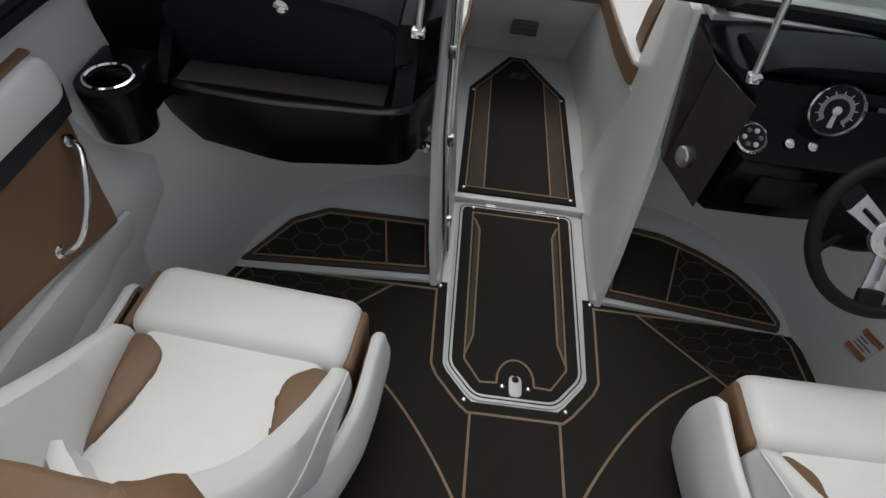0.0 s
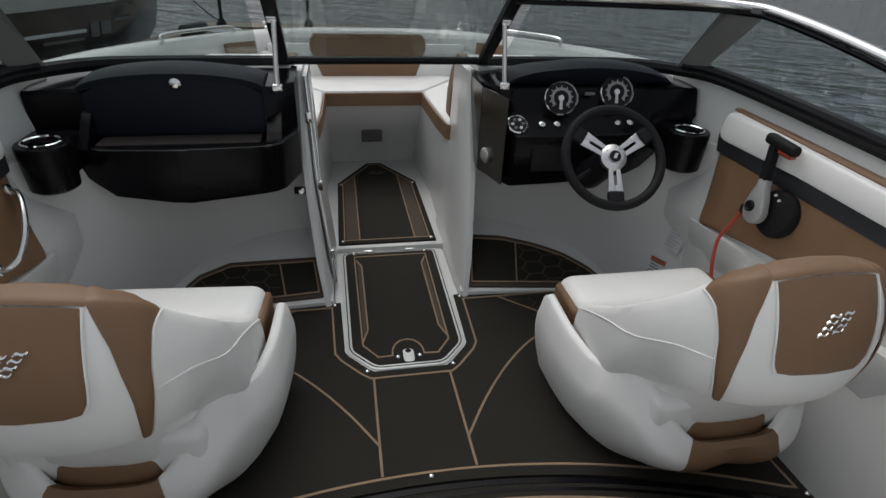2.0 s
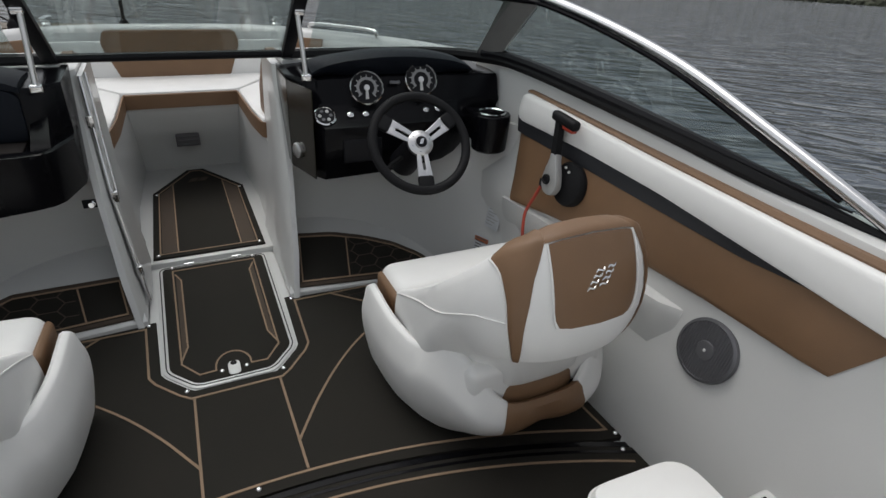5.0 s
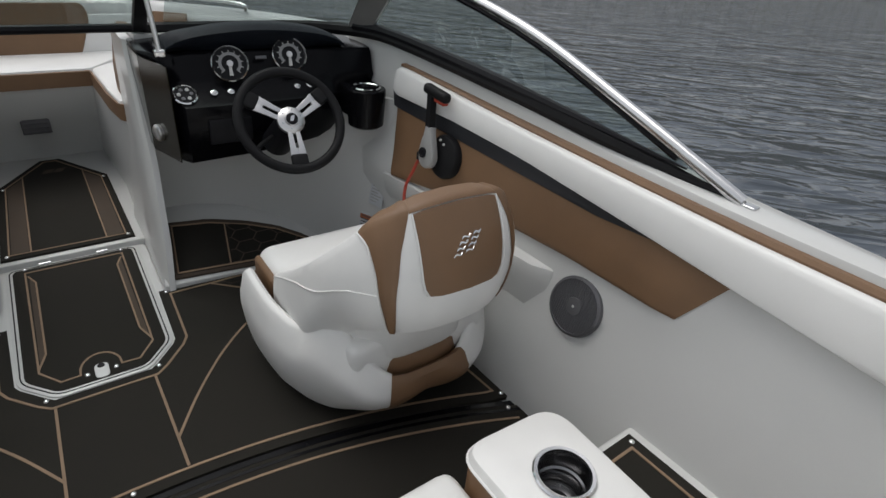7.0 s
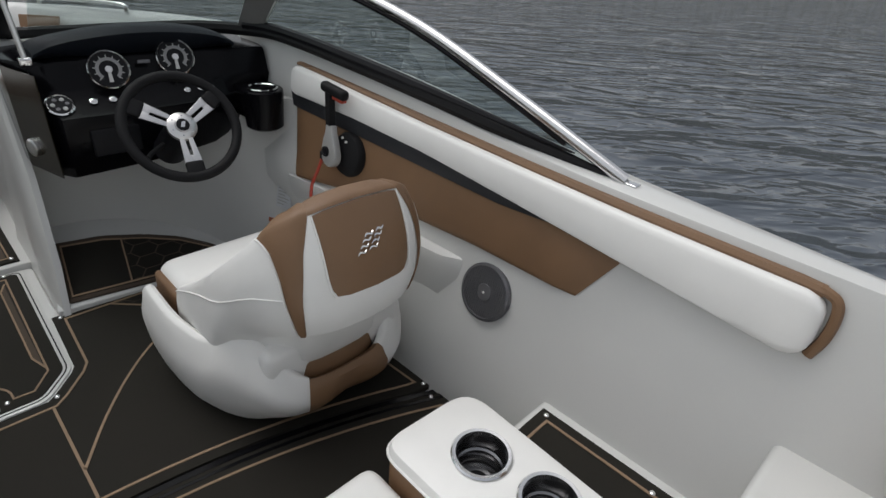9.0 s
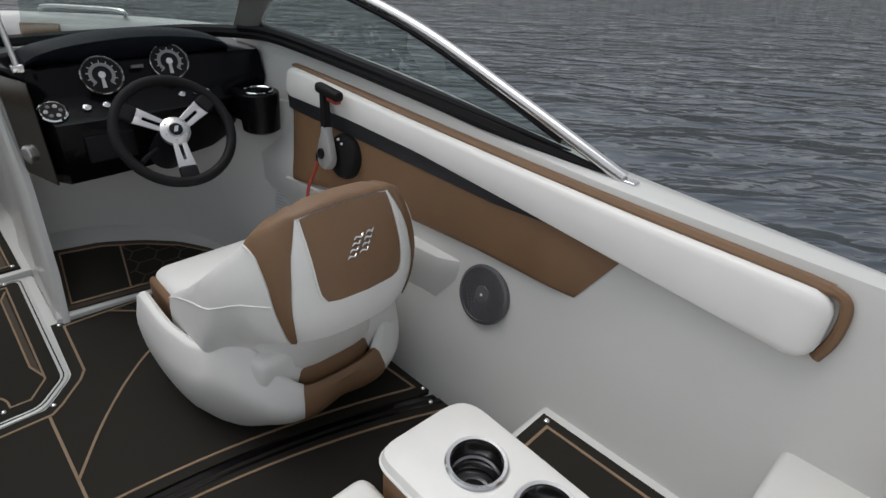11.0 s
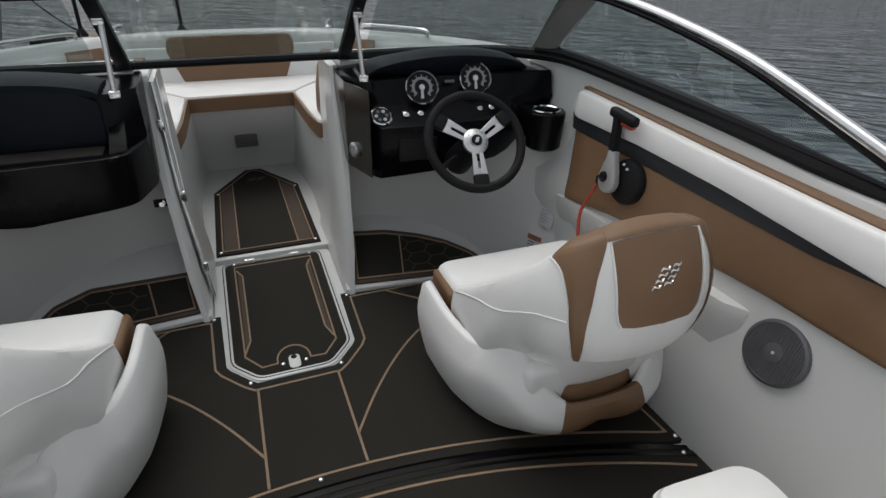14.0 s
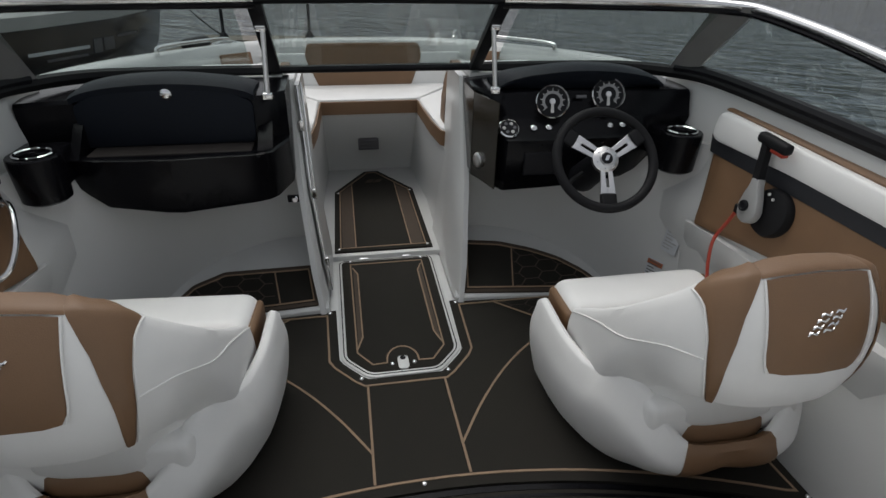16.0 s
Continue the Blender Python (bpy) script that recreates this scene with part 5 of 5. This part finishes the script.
def holed_pad(outline, holes, z0, z1, r):
    """A padded slab with a rounded upper edge and round holes through it."""
    bm = bmesh.new()
    rings = [(outline, z0), (outline, z1 - r), (inset(outline, r * 0.3), z1 - r * 0.3), (inset(outline, r), z1)]
    vs = [[bm.verts.new((x, y, z)) for x, y in o] for o, z in rings]
    n = len(outline)
    for a, c in zip(vs, vs[1:]):
        for i in range(n):
            bm.faces.new((a[i], a[(i + 1) % n], c[(i + 1) % n], c[i]))
    edges = [bm.edges.get((vs[-1][i], vs[-1][(i + 1) % n])) for i in range(n)]
    for h in holes:
        t = [bm.verts.new((x, y, z1)) for x, y in h]
        d = [bm.verts.new((x, y, z0)) for x, y in h]
        for i in range(len(h)):
            k = (i + 1) % len(h)
            edges.append(bm.edges.new((t[i], t[k])))
            bm.faces.new((t[i], t[k], d[k], d[i]))
    bmesh.ops.triangle_fill(bm, edges=edges, use_beauty=True, normal=(0, 0, 1))
    return bm


part("top_pad", holed_pad(A, [circle(x, y, 0.060) for x, y in CUPS], 0.292, 0.327, 0.024), VINYL, arm)
part("side_band", holed_pad(inset(A, 0.004), [circle(x, y, 0.064) for x, y in CUPS], 0.05, 0.296, 0.006), TAN, arm, "tan vinyl side")
part("foot", prism(inset(A, 0.03), -0.01, 0.06), GEL, arm)
part("piping", tube([(x, y, 0.296) for x, y in inset(A, -0.001)], 0.004, 6, True), VINYL, arm, "white piping")
for x, y in CUPS:
    rimp = [(0.060, 0.322), (0.068, 0.3275), (0.070, 0.331), (0.066, 0.335), (0.059, 0.334), (0.0565, 0.326)]
    cupp = [(0.0565, 0.326), (0.055, 0.290), (0.0565, 0.287), (0.0565, 0.281), (0.052, 0.277), (0.051, 0.262), (0.0525, 0.259), (0.0525, 0.254), (0.049, 0.250), (0.048, 0.235), (0.042, 0.229), (0.006, 0.231)]
    c = part("cup_holder", lathe(rimp, 40, Matrix.Translation((x, y, 0)), False), STEEL, arm, "deep steel cup holder")
    part("cup", lathe(cupp, 40, Matrix.Translation((x, y, 0)), False), CUPSTEEL, c, "deep steel cup")
    part("drain_pad", lathe([(0.030, 0.2325), (0.029, 0.235), (0.004, 0.236)], 24, Matrix.Translation((x, y, 0))), RUBBER, c, "black rubber pad")
lounge = thing("aft_bench", (0, 0, 0.006), "white vinyl aft bench cushion", "bench")
part("cushion", box(-0.55, 0.612, -1.95, -0.94, 0.14, 0.255, 0.035, 4), VINYL, lounge)
part("base", box(-0.55, 0.60, -1.95, -0.98, -0.01, 0.15, 0.01), GEL, lounge)
# Only the tan end shows; pad and frame are added unseen to shade aft.
backs = thing("aft_seat_back", (0, 0, 0.2), "white and tan vinyl aft seat back across the stern, mostly out of view", "seat back")
part("pad", box(-0.55, 0.60, -2.12, -1.90, 0.02, 0.50, 0.05, 4), VINYL, backs)
part("side_pad", box(0.93, 1.185, -2.12, -1.765, 0.245, 0.46, 0.03, 3), TAN, backs, "tan vinyl end pad")
part("frame", box(-1.1, 1.15, -2.28, -2.10, -0.2, 0.52, 0.02), GEL, backs, "white moulded frame")
setting(link("step_aft", box(0.90, 1.19, -2.1, -1.062, -0.03, 0.196, 0.014), GEL), "white moulded side step", "step")
sm = thing("step_mat", (0, 0, 0.196), "charcoal foam step mat with tan line", "floor mat")
M = [(0.905, -2.0), (1.135, -2.0), (1.105, -1.082), (0.905, -1.085)]
part("foam", prism(M, -0.002, 0.007, 0.003), MAT, sm)
part("edge_line", strip(inset(M, 0.035), 0.0075, 0.005, 0.0092, True), INLAY, sm, "tan inlaid line")
for y in (-1.105, -1.42, -1.8):
    snap(sm, 1.086, y, 0.007)
setting(link("trim_corner_box", box(0.98, 1.24, -2.2, -1.575, 0.19, 0.43, 0.02), GEL), "white moulded stern corner box", "trim")
setting(link("transom", box(-1.42, 1.42, -2.46, -2.28, -0.5, 0.74, 0.03), GEL), "white gelcoat transom", "boat hull")

# ---- water and surroundings ----
bm = bmesh.new()
bmesh.ops.create_grid(bm, x_segments=8, y_segments=8, size=2500)
lake = link("water", bm, LAKE, smooth=0)
lake.matrix_basis = WATER
setting(lake, "dark rippled lake water", "water")


def placed(ob, m):
    ob.matrix_basis = WATER @ m
    return ob


# far shore
rng = random.Random(5)
bm = bmesh.new()
for k in range(900):
    a = radians(15 + 75 * k / 900)
    r = 820 + rng.uniform(-15, 60)
    h = rng.uniform(3, 8)
    mm = Matrix.Translation((r * math.sin(a), r * math.cos(a), h * 0.35)) @ Matrix.Diagonal((rng.uniform(4, 8), rng.uniform(4, 8), h, 1))
    bmesh.ops.create_icosphere(bm, subdivisions=1, radius=1, matrix=mm)
for v in bm.verts:
    v.co += Vector((rng.uniform(-1, 1), rng.uniform(-1, 1), rng.uniform(-0.8, 0.8)))
shore = link("backdrop_far_trees", bm, LEAVES, smooth=0)
placed(shore, Matrix())
tagged(shore, "low wooded shore across the lake", "trees", "", "stuff")

# neighbouring boat on the other side of the dock
other = thing("moored_boat", (0, 0, 0), "moored motor boat with dark hull sides and pale deck", "boat")
placed(other, Matrix.Translation((-5.35, 6.2, 0)) @ pose(0, 0, 0, 0, 0, -20.5))
SECT = [(-2.6, 0.98, 0.80), (-1.0, 1.08, 0.82), (1.0, 1.08, 0.86), (2.6, 0.95, 0.90), (3.8, 0.66, 0.95), (4.7, 0.30, 1.0), (5.25, 0.03, 1.04)]
part("hull", loft([[(-w, y - 0.06 * h, h), (-w * 0.93, y - 0.35 * (y > 3), 0.32), (-w * 0.66, y - 0.8 * (y > 3), -0.1), (w * 0.66, y - 0.8 * (y > 3), -0.1), (w * 0.93, y - 0.35 * (y > 3), 0.32), (w, y - 0.06 * h, h)] for y, w, h in SECT]), DARKHULL, other)
part("deck", loft([[(-w - 0.03, y, h - 0.02), (-w - 0.02, y, h + 0.13), (-w * 0.8, y, h + 0.24), (w * 0.8, y, h + 0.24), (w + 0.02, y, h + 0.13), (w + 0.03, y, h - 0.02)] for y, w, h in SECT]), PALE, other, "pale gelcoat deck")
# plain block standing for the pale quarter of the hull
part("hull_quarter", moved(box(0.9, 1.22, -0.6, 0.15, 0.25, 1.0, 0.1), pose(0, 0, 0)), PALE, other, "pale hull quarter")
for k, (y0, y1, z0, z1) in enumerate(((0.9, 2.05, 0.50, 0.545), (1.2, 2.0, 0.40, 0.435), (2.15, 2.33, 0.42, 0.62), (2.38, 2.62, 0.44, 0.62), (2.75, 3.4, 0.60, 0.64))):
    def skin(y, z):
        w = lerp_at(y, [(a, c) for a, c, d in SECT])
        return (w * (0.93 + 0.07 * (z - 0.32) / 0.55) + 0.006, y, z)
    part("marking", loft([[skin(y, z0), skin(y, z1), (skin(y, z1)[0] - 0.01, y, z1), (skin(y, z0)[0] - 0.01, y, z0)] for y in (y0, (y0 + y1) / 2, y1)]), GREYMETAL if k else PAPER, other, "pale hull marking")
part("rail_post", tube([(0.95, 1.2, 0.95), (0.95, 1.2, 1.35)], 0.03, 8), RUBBER, other)

# dock between the boats
dock = thing("dock", (0, 0, 0), "weathered grey plank dock beside the boat", "dock")
placed(dock, Matrix.Translation((-2.98, 11.4, 0.26)) @ pose(0, 0, 0, 0, 0, -9))
plank_mesh = None
for k in range(112):
    if plank_mesh is None:
        o = part("plank", box(0, 1.25, -0.068, 0.068, -0.04, 0, 0.004, 1), WOOD, dock, smooth=0)
        plank_mesh = o.data
    else:
        o = new("plank", plank_mesh)
        o.parent = dock
    o.location = (rng.uniform(-0.012, 0.012), -0.07 - 0.142 * k, rng.uniform(-0.004, 0.004))
for x in (0.05, 1.2):
    part("beam", box(x - 0.05, x + 0.05, -15.9, 0, -0.2, -0.042, 0.01), WOOD, dock)
head = thing("cross_dock", (0, 0, 0), "weathered plank cross dock ahead of the bow", "dock")
placed(head, Matrix.Translation((-3.0, 11.55, 0.26)) @ pose(0, 0, 0, 0, 0, 6))
for k in range(7):
    o = part("plank", box(0, 3.9, 0.145 * k, 0.145 * k + 0.136, -0.04, 0, 0.004, 1), WOOD, head, smooth=0)
part("beam", box(0.1, 3.8, 0.02, 0.12, -0.2, -0.042, 0.01), WOOD, head)
for x, y, h in ((-2.5, 11.45, 0.75), (-0.75, 11.95, 0.85)):
    p = thing("mooring_post", (0, 0, 0), "slim black mooring post on the dock", "post", "mooring posts")
    placed(p, Matrix.Translation((x, y, 0.255)))
    part("pole", tube([(0, 0, -0.1), (0, 0, h)], 0.035, 10), RUBBER, p)
    part("collar", lathe([(0.10, 0), (0.11, 0.06), (0.06, 0.16), (0.04, 0.18)], 14), RUBBER, p)
    part("cap", lathe([(0.036, h), (0.034, h + 0.03), (0.01, h + 0.05)], 10), PAPER if x > -1 else RUBBER, p)
fen = thing("dock_bumper", (0, 0, 0), "black rubber bumper lying on the dock", "bumper")
placed(fen, Matrix.Translation((-2.75, 10.0, 0.36)) @ pose(0, 0, 0, 0, 0, -15))
part("body", lathe([(0.03, -0.45), (0.10, -0.38), (0.11, 0.0), (0.10, 0.38), (0.03, 0.45)], 14, pose(0, 0, 0, 90)), RUBBER, fen)
coil = thing("mooring_line", (0, 0, 0), "pale mooring line lying on the dock", "rope")
placed(coil, Matrix.Translation((-2.3, 10.6, 0.29)))
pts = [(0.30 * math.cos(a) * (1 - 0.02 * i), 0.45 * math.sin(a) * (1 - 0.02 * i), 0.012 * (i // 9)) for i, a in enumerate([0.7 * k for k in range(30)])]
part("rope", tube(smooth_line(pts, 3), 0.016, 6), PAPER, coil)
bowline = thing("bow_line", (0, 0, 0), "dark mooring line from the neighbouring boat to the dock", "rope")
placed(bowline, Matrix())
pts = [(-3.25, 11.0, 1.15), (-2.95, 11.15, 0.78), (-2.7, 11.3, 0.52), (-2.5, 11.42, 0.36)]
part("rope", tube(smooth_line(pts, 5), 0.012, 6), RUBBER, bowline)
